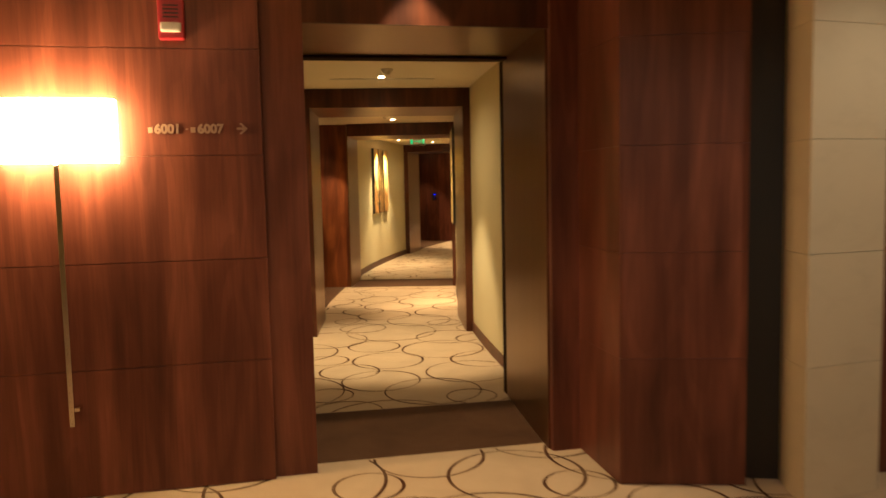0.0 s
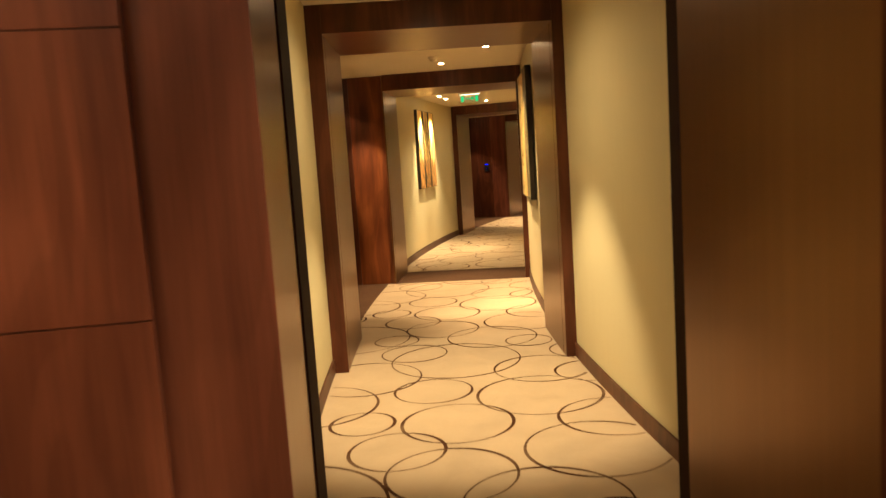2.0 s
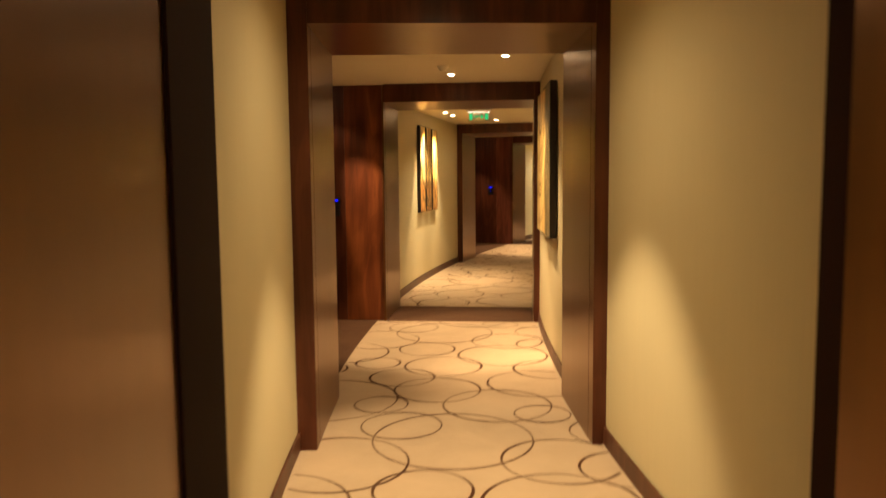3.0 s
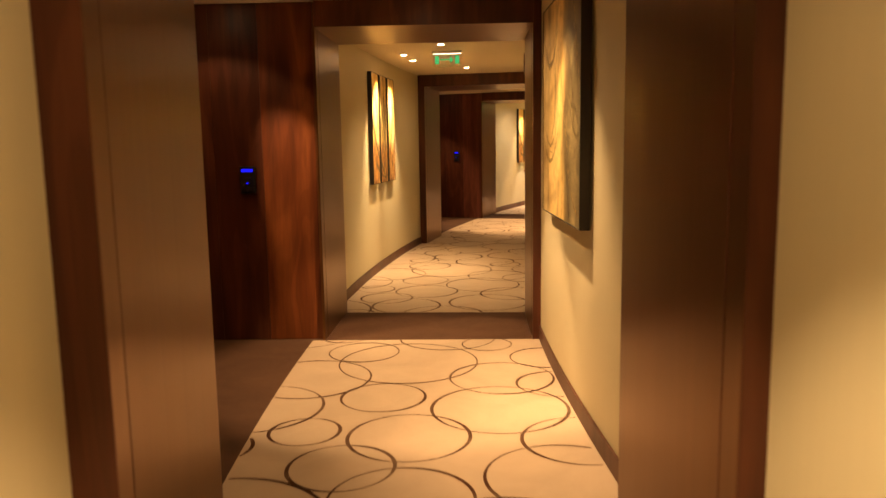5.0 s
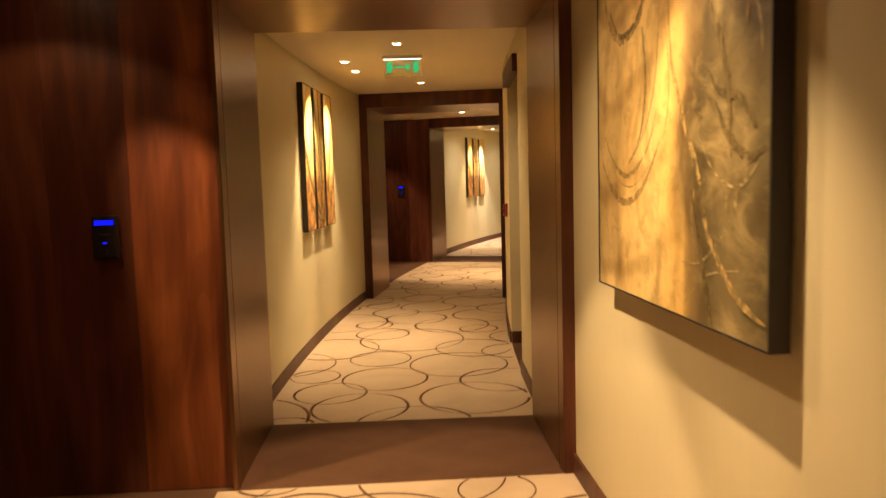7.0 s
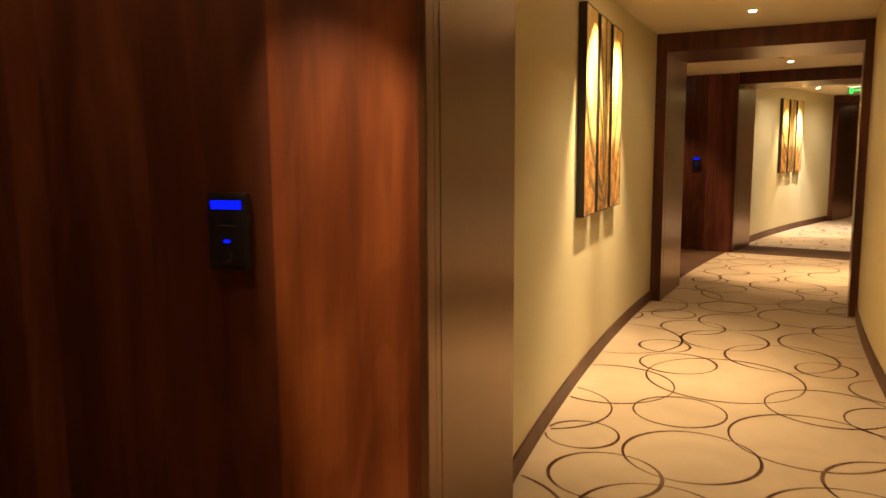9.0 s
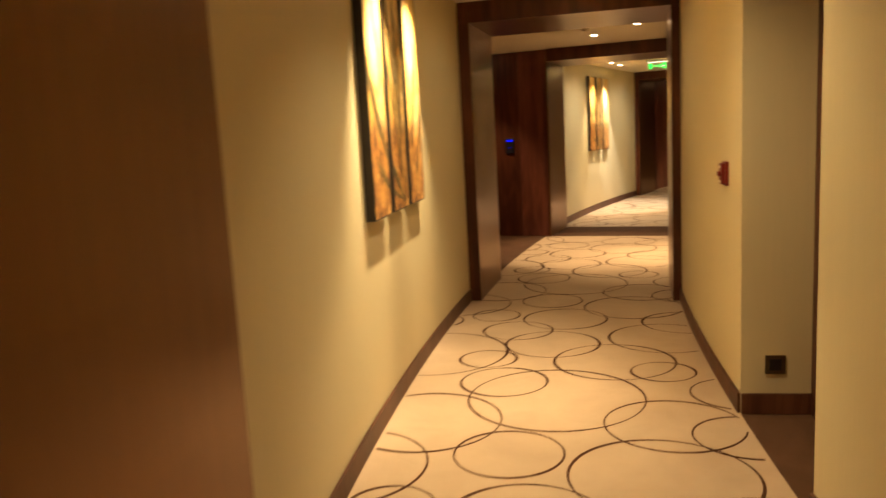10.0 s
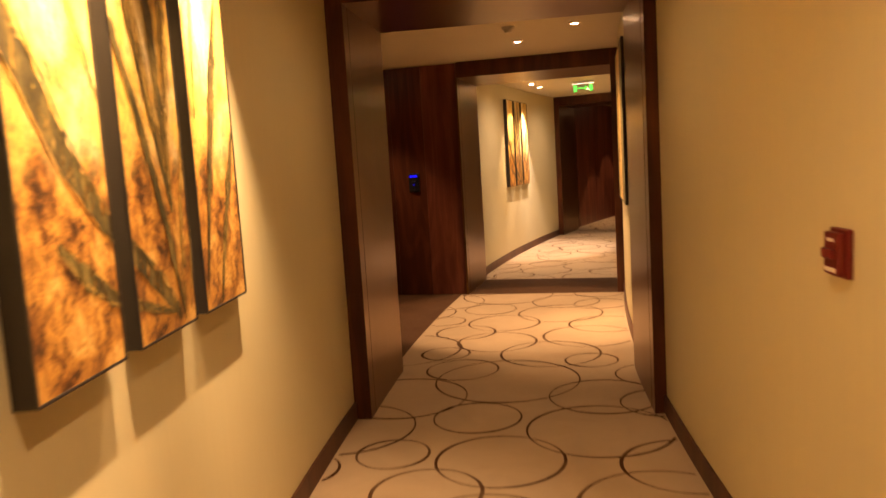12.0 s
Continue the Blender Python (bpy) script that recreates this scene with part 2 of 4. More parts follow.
def portal(n):
    s0, s1, top = PORTALS[n]
    left, right = LININGS.get(n, (0.755, JAMB))
    ob = thing(f"portal_{n}", Matrix(), "brown laminate doorway lining with satin sheen", "doorway", "corridor portals", "structure")
    ends = {1: s1, -1: s1}
    skews = {1: 0.0, -1: 0.0}
    if n == 1:
        ends, skews = {1: -9.40, -1: -9.27}, {1: -0.002, -1: 0.078}
    for side, r_in in ((1, left), (-1, right)):
        e, k = ends[side], skews[side]
        a, b, sk = (r_in, 1.02, (k, 0)) if side > 0 else (-1.02, -r_in, (0, -k))
        if side > 0 and n - 1 in ALCOVES:
            part("jamb_edge", arc_block(s0, s0 + RECESSED, r_in, r_in + 0.02, 0, top, bevel=0.002), BRONZE, ob)
            part("jamb", arc_block(s0 + RECESSED, e, a, b, 0, top + 0.3, 0.2), BRONZE, ob)
        else:
            part("jamb", arc_block(s0, e, a, b, 0, top + 0.3, 0.2, skew=sk), BRONZE, ob)
            part("casing", arc_block(s0 - 0.004, s0, *((r_in + 0.001, 1.0) if side > 0 else (-1.0, -r_in - 0.001)), 0, top + 0.28), WOOD_DARK, ob)
        if n > 1:
            part("trim_line", arc_block(s0 + 0.10, s0 + 0.105, *((r_in - 0.0012, r_in + 0.002) if side > 0 else (-r_in - 0.002, -r_in + 0.0012)), 0.004, top - 0.002), WOOD_DARK, ob)
        r_end = r_in + k
        part("casing", arc_block(e, e + 0.004, *((r_end + 0.001, 1.0) if side > 0 else (-1.0, -r_end - 0.001)), 0, top + 0.28), WOOD_DARK, ob)
        if n == 1:
            part("end_casing", arc_block(e - (0.36 if side > 0 else 0.24), e + 0.003, *((r_end - 0.006, r_end + 0.05) if side > 0 else (-r_end - 0.05, -r_end + 0.006)), 0, top), STOP, ob)
    part("header", arc_block(s0, s1, -right - (0.1 if n == 1 else 0), left, top, top + 0.35, 0.2), BRONZE, ob)
    if n == 1:
        part("head_stop", arc_block(s1 - 0.12, s1 + 0.003, -right - 0.1, left, top - 0.016, top - 0.0005), STOP, ob)
    for e0, e1 in ((s0 - 0.004, s0), (s1, s1 + 0.004)):
        part("header_face", arc_block(e0, e1, -right - (0.1 if n == 1 else 0), left, top + 0.001, top + 0.3), WOOD_DARK, ob)
    return ob


for n in PORTALS:
    portal(n)


def cream_wall(name, s0, s1, side, top):
    a, b = (W, W + THICK) if side > 0 else (-W - THICK, -W)
    structure(name, arc_block(s0, s1, a, b, 0, top + 0.1), CREAM, "cream woven wallcovering on curved corridor wall", "wall")


def baseboard(s0, s1, side):
    a, b = (W - 0.014, W) if side > 0 else (-W, -W + 0.014)
    structure("baseboard", arc_block(s0, s1, a, b, 0, BASE_H, bevel=0.003), BASEBOARD, "dark brown wooden baseboard", "baseboard")


RECESS = (-1.42, -0.40, -1.175)
for n, top in CEILINGS.items():
    s0, s1 = PORTALS[n][1], PORTALS[n + 1][0]
    outer = ALCOVE_R + 0.2 if n in ALCOVES else W + 0.15
    structure("ceiling", arc_block(s0, s1 + (RECESSED if n in ALCOVES else 0), -W - 0.35, outer, top, top + 0.1), CEIL, "plain warm white painted ceiling", "ceiling")
    if n == 6:
        far = structure("wall_left_6", arc_block(s0, s1, W + 0.02, W + THICK, 0, top + 0.1), WOOD_DARK, "reddish brown wood veneer corridor wall", "wall")
        for a, b in ((s0, s0 + 0.42), (s0 + 0.42, s0 + 1.55), (s0 + 1.55, s1)):
            part("veneer_leaf", arc_block(a + 0.006, b - 0.006, W, W + 0.019, 0.004, top), WOOD, far)
    elif n not in ALCOVES:
        cream_wall(f"wall_left_{n}", s0, s1, 1, top)
        baseboard(s0, s1, 1)
    if n == 3:
        cream_wall("wall_right_3", s0, RECESS[0], -1, top)
        cream_wall("wall_right_3b", RECESS[1], s1, -1, top)
        baseboard(s0, RECESS[0], -1)
        baseboard(RECESS[1], s1, -1)
    else:
        cream_wall(f"wall_right_{n}", s0, s1, -1, top)
        baseboard(s0, s1, -1)


def alcove(n, top):
    s0, s1 = PORTALS[n][1], PORTALS[n + 1][0]
    lab = "reddish brown wood veneer wall of a door alcove"
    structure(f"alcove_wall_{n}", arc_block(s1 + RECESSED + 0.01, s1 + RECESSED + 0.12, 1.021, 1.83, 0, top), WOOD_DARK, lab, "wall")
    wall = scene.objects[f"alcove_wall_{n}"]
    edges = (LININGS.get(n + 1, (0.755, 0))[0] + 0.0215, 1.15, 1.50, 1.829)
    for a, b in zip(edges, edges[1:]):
        # lit-tone leaf by the doorway, shaded-tone leaves beyond: the light patch set in colour
        part("veneer_leaf", arc_block(s1 + RECESSED - 0.02, s1 + RECESSED - 0.001, a + 0.0008, b - 0.0008, 0.004, top - 0.002), (WOOD_LIT if n == 2 else WOOD) if a < 1.1 else WOOD_DARK, wall)
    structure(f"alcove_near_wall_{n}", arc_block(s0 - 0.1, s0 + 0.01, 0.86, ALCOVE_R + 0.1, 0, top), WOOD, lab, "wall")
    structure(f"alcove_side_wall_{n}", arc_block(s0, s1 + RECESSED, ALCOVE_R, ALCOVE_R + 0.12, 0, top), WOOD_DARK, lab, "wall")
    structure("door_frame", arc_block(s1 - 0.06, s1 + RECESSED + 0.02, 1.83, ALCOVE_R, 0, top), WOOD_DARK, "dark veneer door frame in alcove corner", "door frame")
    structure("carpet_dark", arc_block(s0, s1 + RECESSED, LINE_R, ALCOVE_R, -0.02, -0.0002), CARPET_DARK, "plain dark brown carpet in alcove", "carpet")


for n in ALCOVES:
    alcove(n, CEILINGS[n])

# recess with a door on the inner side
s0, s1, rr = RECESS
structure("recess_return", arc_block(s1, s1 + 0.12, rr - 0.05, -W - THICK, 0, 2.4), CREAM, "cream woven wallcovering on recess return", "wall")
structure("recess_return", arc_block(s0 - 0.12, s0, rr - 0.05, -W - THICK, 0, 2.4), CREAM, "cream woven wallcovering on recess return", "wall")
structure("recess_head", arc_block(s0, s1, rr - 0.05, -W - 0.01, 2.28, 2.42), CREAM, "cream recess head", "wall")
structure("baseboard", arc_block(s1 - 0.014, s1, rr, -W - 0.002, 0, BASE_H, bevel=0.003), BASEBOARD, "dark brown wooden baseboard", "baseboard")
structure("recess_lintel", arc_block(s0, s1, -W - 0.02, -W + 0.035, 2.13, 2.25), BASEBOARD, "dark brown wooden lintel strip over door recess", "trim")
door = thing("door_1", Matrix(), "dark veneer door closed in a recess", "door", "", "structure")
part("door_leaf", arc_block(s0 + 0.09, s1 - 0.09, rr - 0.05, rr - 0.012, 0.005, 2.2), WOOD_DARK, door)
for a, b in ((s0, s0 + 0.09), (s1 - 0.09, s1)):
    part("door_jamb", arc_block(a, b, rr - 0.05, rr + 0.02, 0, 2.28), WOOD_DARK, door)
part("door_head", arc_block(s0 + 0.09, s1 - 0.09, rr - 0.05, rr + 0.02, 2.2, 2.28), WOOD_DARK, door)
structure("carpet_dark", arc_block(s0, s1, rr, -W, -0.02, 0.0), CARPET_DARK, "plain dark brown carpet in door recess", "carpet")

# floor
structure("floor", arc_block(-18.5, 17.5, -5.5, 5.5, -0.2, -0.021, 0.6), CARPET_DARK, "floor slab under the carpets", "floor")
cream = "cream carpet with a pattern of thin brown overlapping rings"
for a, b, rl in ((-9.50, PORTALS[3][0], LINE_R), (PORTALS[3][1], PORTALS[5][0], LINE_R), (PORTALS[5][1], 16.05, LINE_R)):
    structure("carpet", arc_block(a, b, -W, rl, -0.02, 0.0), CARPET, cream, "carpet")
    structure("carpet", arc_block(a, b, rl + 0.0005, W + 0.03, -0.02, -0.0005), CARPET, cream, "carpet")
structure("carpet", arc_block(-18.4, -10.40, -5.4, 5.4, -0.02, 0.0, 0.5), CARPET, cream, "carpet")
for a, b in ((-10.40, -9.50), PORTALS[3][:2], PORTALS[5][:2]):
    structure("carpet_dark", arc_block(a, b, -W, W, -0.02, 0.0), CARPET_DARK, "plain dark brown carpet strip in doorway", "carpet")
structure("wall_end", arc_block(16.06, 16.2, -1.02, 1.02, 0, 2.5), WOOD, "reddish brown wood veneer end wall", "wall")

# lobby
LOBBY_Z = 2.85
LS = -10.57
lobby_left = structure("wall_lobby_left", arc_block(LS + 0.02, LS + 0.16, 0.895, 5.4, 0, LOBBY_Z), WOOD_DARK, "reddish brown wood veneer panelled lobby wall", "wall")
for z0, z1 in ((0.004, 0.63), (0.63, 1.145), (1.145, 1.655), (1.655, 2.165), (2.165, LOBBY_Z - 0.004)):
    for r0, r1 in ((0.89, 2.55), (2.55, 4.2), (4.2, 5.3)):
        part("wood_panel", arc_block(LS, LS + 0.019, r0 + 0.0008, r1 - 0.0008, z0 + 0.0008, z1 - 0.0008, 5, 0.0015), WOOD, lobby_left)
structure("wall_lobby_left_return", arc_block(-10.53, -10.504, 0.678, 0.93, 0, LOBBY_Z), WOOD, "reddish veneer return beside doorway", "wall")
structure("wall_lobby_head", arc_block(-10.53, -10.504, -0.8, 0.678, 2.31, LOBBY_Z), WOOD_DARK, "dark veneer above doorway", "wall")
structure("wall_lobby_right_return", arc_block(-10.55, -10.50, -0.78, -0.615, 0, LOBBY_Z), WOOD, "reddish veneer return beside doorway", "wall")
c0 = pt(-10.52, -0.775)
PIER = [(c0.x, c0.y), (0.27, 4.18), (0.87, 4.22), (0.87, 4.9), (0.3, 4.9)]
pier = structure("wall_lobby_right", prism([(x * 0.94 + 0.025, y * 0.97 + 0.16) for x, y in PIER], 0, LOBBY_Z), WOOD_DARK, "reddish brown wood veneer pier", "wall")
for z0, z1 in ((0.004, 0.63), (0.63, 1.145), (1.145, 1.655), (1.655, 2.165), (2.165, LOBBY_Z - 0.004)):
    bm = prism(PIER, z0 + 0.0008, z1 - 0.0003)
    bmesh.ops.bevel(bm, geom=[e for e in bm.edges if abs(e.verts[0].co.z - e.verts[1].co.z) < 1e-4], offset=0.0008, segments=1, affect="EDGES")
    part("wood_panel", bm, WOOD, pier)
# the gap's darkness is put in as a black block set back
structure("lobby_gap_dark_fill", prism([(0.87, 4.32), (1.06, 4.32), (1.06, 4.9), (0.87, 4.9)], 0, LOBBY_Z), BLACK, "black block standing for the dark gap beside the column", "wall")
COLUMN = [(1.05, 4.17), (1.075, 4.02), (1.47, 4.22), (1.44, 4.6), (1.06, 4.6)]
column = structure("column_core", prism([(x * 0.96 + 0.05, y * 0.96 + 0.18) for x, y in COLUMN], 0, LOBBY_Z), BLACK, "polished beige stone column", "column")
for z0, z1 in ((0, 0.63), (0.63, 1.145), (1.145, 1.655), (1.655, 2.165), (2.165, LOBBY_Z)):
    part("stone_block", prism(COLUMN, z0 + 0.001, z1 - 0.001), STONE, column)
structure("wall_lobby_far_right", prism([(1.44, 4.42), (4.5, 5.2), (4.5, 5.4), (1.40, 4.62)], 0, LOBBY_Z), WOOD, "reddish brown wood veneer wall", "wall")
structure("ceiling_lobby", arc_block(-18.4, -10.50, -5.4, 5.4, LOBBY_Z, LOBBY_Z + 0.1, 0.5), CEIL, "plain warm white painted ceiling", "ceiling")
structure("wall_lobby_back", arc_block(-18.5, -18.35, -5.4, 5.4, 0, LOBBY_Z), CREAM, "cream wallcovering on lobby wall", "wall")
structure("wall_lobby_side", arc_block(-18.4, -10.6, 5.3, 5.45, 0, LOBBY_Z), CREAM, "cream wallcovering on lobby wall", "wall")
structure("wall_lobby_side", arc_block(-18.4, -10.4, -5.45, -4.4, 0, LOBBY_Z), CREAM, "cream wallcovering on lobby wall", "wall")


# ---- lamps ----
def downlight(s, r, z, watts, angle=84, blend=0.35, aim=None, colour=WARM, name="downlight", spill=0.0, second=None):
    ob = thing(name, spot_frame(s, r, z), "small recessed ceiling downlight, lit warm white", "ceiling light", "ceiling downlights")
    if z in (CEILINGS[3], CEILINGS[5]):
        part("trim_frame", boxed(-0.042, 0.042, -0.042, 0.042, -0.006, 0, 0.002), WHITE, ob)
        part("lens", boxed(-0.024, 0.024, -0.024, 0.024, -0.0092, -0.0062), LENS, ob)
    else:
        bm = bmesh.new()
        tube(bm, 0.045, 0.006, Matrix.Translation((0, 0, -0.003)), 28)
        part("trim_ring", bm, WHITE, ob)
        bm = bmesh.new()
        tube(bm, 0.026, 0.003, Matrix.Translation((0, 0, -0.0078)), 24)
        part("lens", bm, LENS, ob)
    eye = pt(s, r, z - 0.025)
    for power, wide, soft, goal in ((watts, angle, blend, aim), second or (spill, 165, 1.0, None)):
        if power:
            lamp = bpy.data.lights.new("lamp", "SPOT")
            lamp.energy, lamp.color, lamp.spot_size, lamp.spot_blend, lamp.shadow_soft_size = power, colour, radians(wide), soft, 0.015
            new("lamp", lamp).matrix_world = look(eye, goal if goal else eye + Vector((0, 0.0001, -1)))
    return ob


P = 200
BEAM, EDGE_SOFT = 66, 0.25
downlight(-7.75, 0.05, CEILINGS[1], P * 1.25, BEAM + 2, 0.45, pt(-7.55, -0.08, 0), colour=SOFT_WARM, spill=P * 0.22)
downlight(-3.95, 0.0, CEILINGS[2], P * 1.15, BEAM, EDGE_SOFT, second=(P * 0.5, 125, 1.0, pt(-4.45, -0.35, 0)))
downlight(-4.96, -0.46, CEILINGS[2], P * 0.95, 50, 0.9, pt(-4.58, -0.84, 0.9), second=(P * 1.4, 50, 1.0, pt(-5.36, -0.60, 0)))
downlight(-3.76, 1.45, CEILINGS[2], P * 0.98, 33, 0.7, pt(-3.25, 0.70, 0.85), second=(P * 0.06, 116, 0.25, None))
downlight(-1.08, 0.0, CEILINGS[3], P * 0.4, BEAM, 0.6, colour=SOFT_WARM, second=(P * 0.45, 130, 1.0, pt(-0.85, -0.3, 0)))
downlight(1.22, 0.0, CEILINGS[3], P * 0.06, BEAM, 0.6, colour=SOFT_WARM, spill=P * 0.085)
for s, a in ((-0.32, -0.44), (0.24, 0.36)):
    downlight(s, 0.50, CEILINGS[3], P * 1.7, 48, 1.0, pt(a, 0.84, 1.66), colour=SOFT_WARM, name="picture_spotlight", second=(P * 0.68, 66, 0.6, pt(a, 0.74, 0)))
downlight(4.81, 0.0, CEILINGS[4], P * 1.1, BEAM, EDGE_SOFT, second=(P * 0.42, 125, 1.0, pt(4.4, -0.35, 0)))
downlight(4.15, -0.5, CEILINGS[4], P * 0.7, 50, 0.9, pt(4.3, -0.84, 0.9), second=(P * 0.7, 58, 0.8, pt(3.9, -0.55, 0)))
downlight(5.2, 1.62, CEILINGS[4], P * 0.30, 84, 0.5)
downlight(7.7, 0.0, CEILINGS[5], P * 0.4, BEAM, 0.6, colour=COOLER, spill=P * 0.4)
downlight(10.3, 0.0, CEILINGS[5], P * 0.4, BEAM, 0.6, colour=COOLER, spill=P * 0.3)
for s, a, k, tint in ((8.72, 8.60, 0.6, WARM), (9.28, 9.40, 1.3, (1.0, 0.86, 0.74))):
    downlight(s, 0.50, CEILINGS[5], P * k, 40, 0.7, pt(a, 0.84, 1.6), colour=tint, name="picture_spotlight", second=(P * k * 1.1, 66, 0.4, pt(a, 0.78, 0)))
# two unseen lamps added to brighten the carpet and veneer past portal 6
downlight(13.7, 0.0, CEILINGS[6], P * 0.45, BEAM, EDGE_SOFT)
downlight(14.6, 0.2, CEILINGS[6], P * 0.3, BEAM, EDGE_SOFT)
downlight(-10.72, 0.1, LOBBY_Z, P * 0.6, 57, 0.35, colour=SOFT_WARM)
# unseen fill lamps, added to lift the lobby walls and pier
for s, r, k in ((-12.5, 1.5, 0.06), (-14.6, 0.0, 0.40)):
    downlight(s, r, LOBBY_Z, P * k, 168, 0.5, colour=COOLER)
# another unseen lamp, added only to brighten the stone column
downlight(-12.7, -2.0, LOBBY_Z, P * 0.21, 76, 0.9, Vector((1.3, 4.1, 1.2)), colour=COOLER)
LOBBY_PHASE = -11.45


# ---- carpet rings ----
# one repeat of the woven pattern: along, across, radius
REPEAT = 2.94
RINGS = [(0.0, -0.01, 0.452), (0.25, 0.29, 0.24), (0.67, 0.44, 0.174), (0.63, -0.315, 0.35), (0.43, -0.58, 0.175), (1.0, 0.07, 0.30), (1.33, 0.33, 0.239), (1.66, 0.02, 0.30), (1.76, 0.54, 0.177),
         (2.25, 0.15, 0.238), (0.80, 0.79, 0.45), (1.15, -0.64, 0.35), (2.03, -0.48, 0.368), (2.58, -0.57, 0.315), (2.44, -0.88, 0.24), (1.56, -0.82, 0.30), (0.07, -0.93, 0.24),
         (2.62, 0.60, 0.37), (2.12, 0.84, 0.36), (1.59, 0.95, 0.18)]


def ring_pattern(s0, s1, phase, tangent, lo, hi, wide=False):
    """Woven ring lines, cut at the carpet's edges."""
    bm = bmesh.new()
    spread = (-3, -2, -1, 0, 1, 2, 3) if wide else (0,)
    first, last = math.floor((s0 - phase) / REPEAT) - 1, math.ceil((s1 - phase) / REPEAT) + 1
    for k in range(first, last):
        for col in spread:
            for ds, dr, rad in RINGS:
                sc = phase + k * REPEAT + ds
                rc = dr + col * 1.8 + (0 if wide else (sc - tangent) ** 2 / 60.0)
                n = 120
                row = []
                for i in range(n + 1):
                    a = 2 * math.pi * i / n
                    w = 0.0070 + 0.0028 * math.cos(2 * a + 1.3 + 2.1 * sc)
                    q = [(sc + (rad + d) * math.cos(a), rc + (rad + d) * math.sin(a)) for d in (-w, w)]
                    ok = all(s0 < s < s1 and lo < r < hi for s, r in q)
                    row.append([bm.verts.new(pt(s, r, 0.0012)) for s, r in q] if ok else None)
                for p0, p1 in zip(row, row[1:]):
                    if p0 and p1:
                        bm.faces.new((p0[0], p0[1], p1[1], p1[0]))
    bmesh.ops.delete(bm, geom=[v for v in bm.verts if not v.link_faces], context="VERTS")
    bmesh.ops.recalc_face_normals(bm, faces=bm.faces)
    if bm.faces and bm.faces[:][0].normal.z < 0:
        bmesh.ops.reverse_faces(bm, faces=bm.faces)
    return bm


carpets = [o for o in scene.objects if o.name.startswith("carpet") and not o.name.startswith("carpet_dark")]
spans = [(-9.50, PORTALS[3][0], -6.82, -6.3), (PORTALS[3][1], PORTALS[5][0], -0.19, 1.2), (PORTALS[5][1], 16.04, 8.6, 10.0)]
for k, (a, b, phase, tangent) in enumerate(spans):
    part("ring_pattern", ring_pattern(a, b, phase, tangent, -W + 0.015, LINE_R), RING, carpets[2 * k], "thin dark brown woven ring lines")
part("ring_pattern", ring_pattern(-15.5, -10.41, LOBBY_PHASE, -11, -2.6, 3.2, True), RING, carpets[-1], "thin dark brown woven ring lines")


# ---- flat things: local x to the viewer's right, y up, z towards the viewer ----
def face_frame(s, r, z, facing):
    base = spot_frame(s, r, z)
    right = {"in": Vector((1, 0, 0)), "out": Vector((-1, 0, 0)), "back": Vector((0, -1, 0))}[facing]
    up = Vector((0, 0, 1))
    rot = Matrix((right, up, right.cross(up))).transposed().to_4x4()
    return base @ rot


def paint(name, stops, scale, distort, stretch=(1, 1, 1), fleck=0.3, rough=0.45, dry=0.0):
    """Mottled, brushed oil paint on canvas."""
    m = material(name, stops[1][1], rough)
    t, p = nodes_of(m)
    n = noise_tex(t, coords(t, stretch), scale, 6.0, 0.62, distort)
    f = noise_tex(t, coords(t, (1, 1, 1)), 38.0, 5.0, 0.7, 0.8)
    weave = noise_tex(t, coords(t, (1, 1, 1)), 600.0, 1.0)
    col = ramp(t, n, stops)
    spots = ramp(t, f, [(0.36, (0.45, 0.34, 0.22)), (0.55, (1, 1, 1))])
    t.links.new(mix(t, col, spots, fleck, "MULTIPLY"), p.inputs["Base Color"])
    bump(t, p, weave, 0.2, 0.0008)
    if dry:
        cover = noise_tex(t, coords(t, (1, 0.35, 1)), 40.0, 6.0, 0.75, 0.3)
        t.links.new(ramp(t, cover, [(dry - 0.10, (0, 0, 0)), (dry + 0.08, (1, 1, 1))]), p.inputs["Alpha"])
    return m


OLIVE = paint("olive paint", [(0.32, (0.030, 0.026, 0.012)), (0.48, (0.085, 0.067, 0.026)), (0.60, (0.19, 0.14, 0.045)), (0.74, (0.42, 0.28, 0.08))], 16.0, 0.3, (1, 0.5, 1), 0.6, dry=0.41)
OCHRE = paint("ochre paint", [(0.30, (0.15, 0.09, 0.025)), (0.50, (0.30, 0.19, 0.05)), (0.66, (0.48, 0.31, 0.085)), (0.80, (0.62, 0.42, 0.13))], 8.0, 0.3, (1, 1, 1), 0.4, dry=0.48)


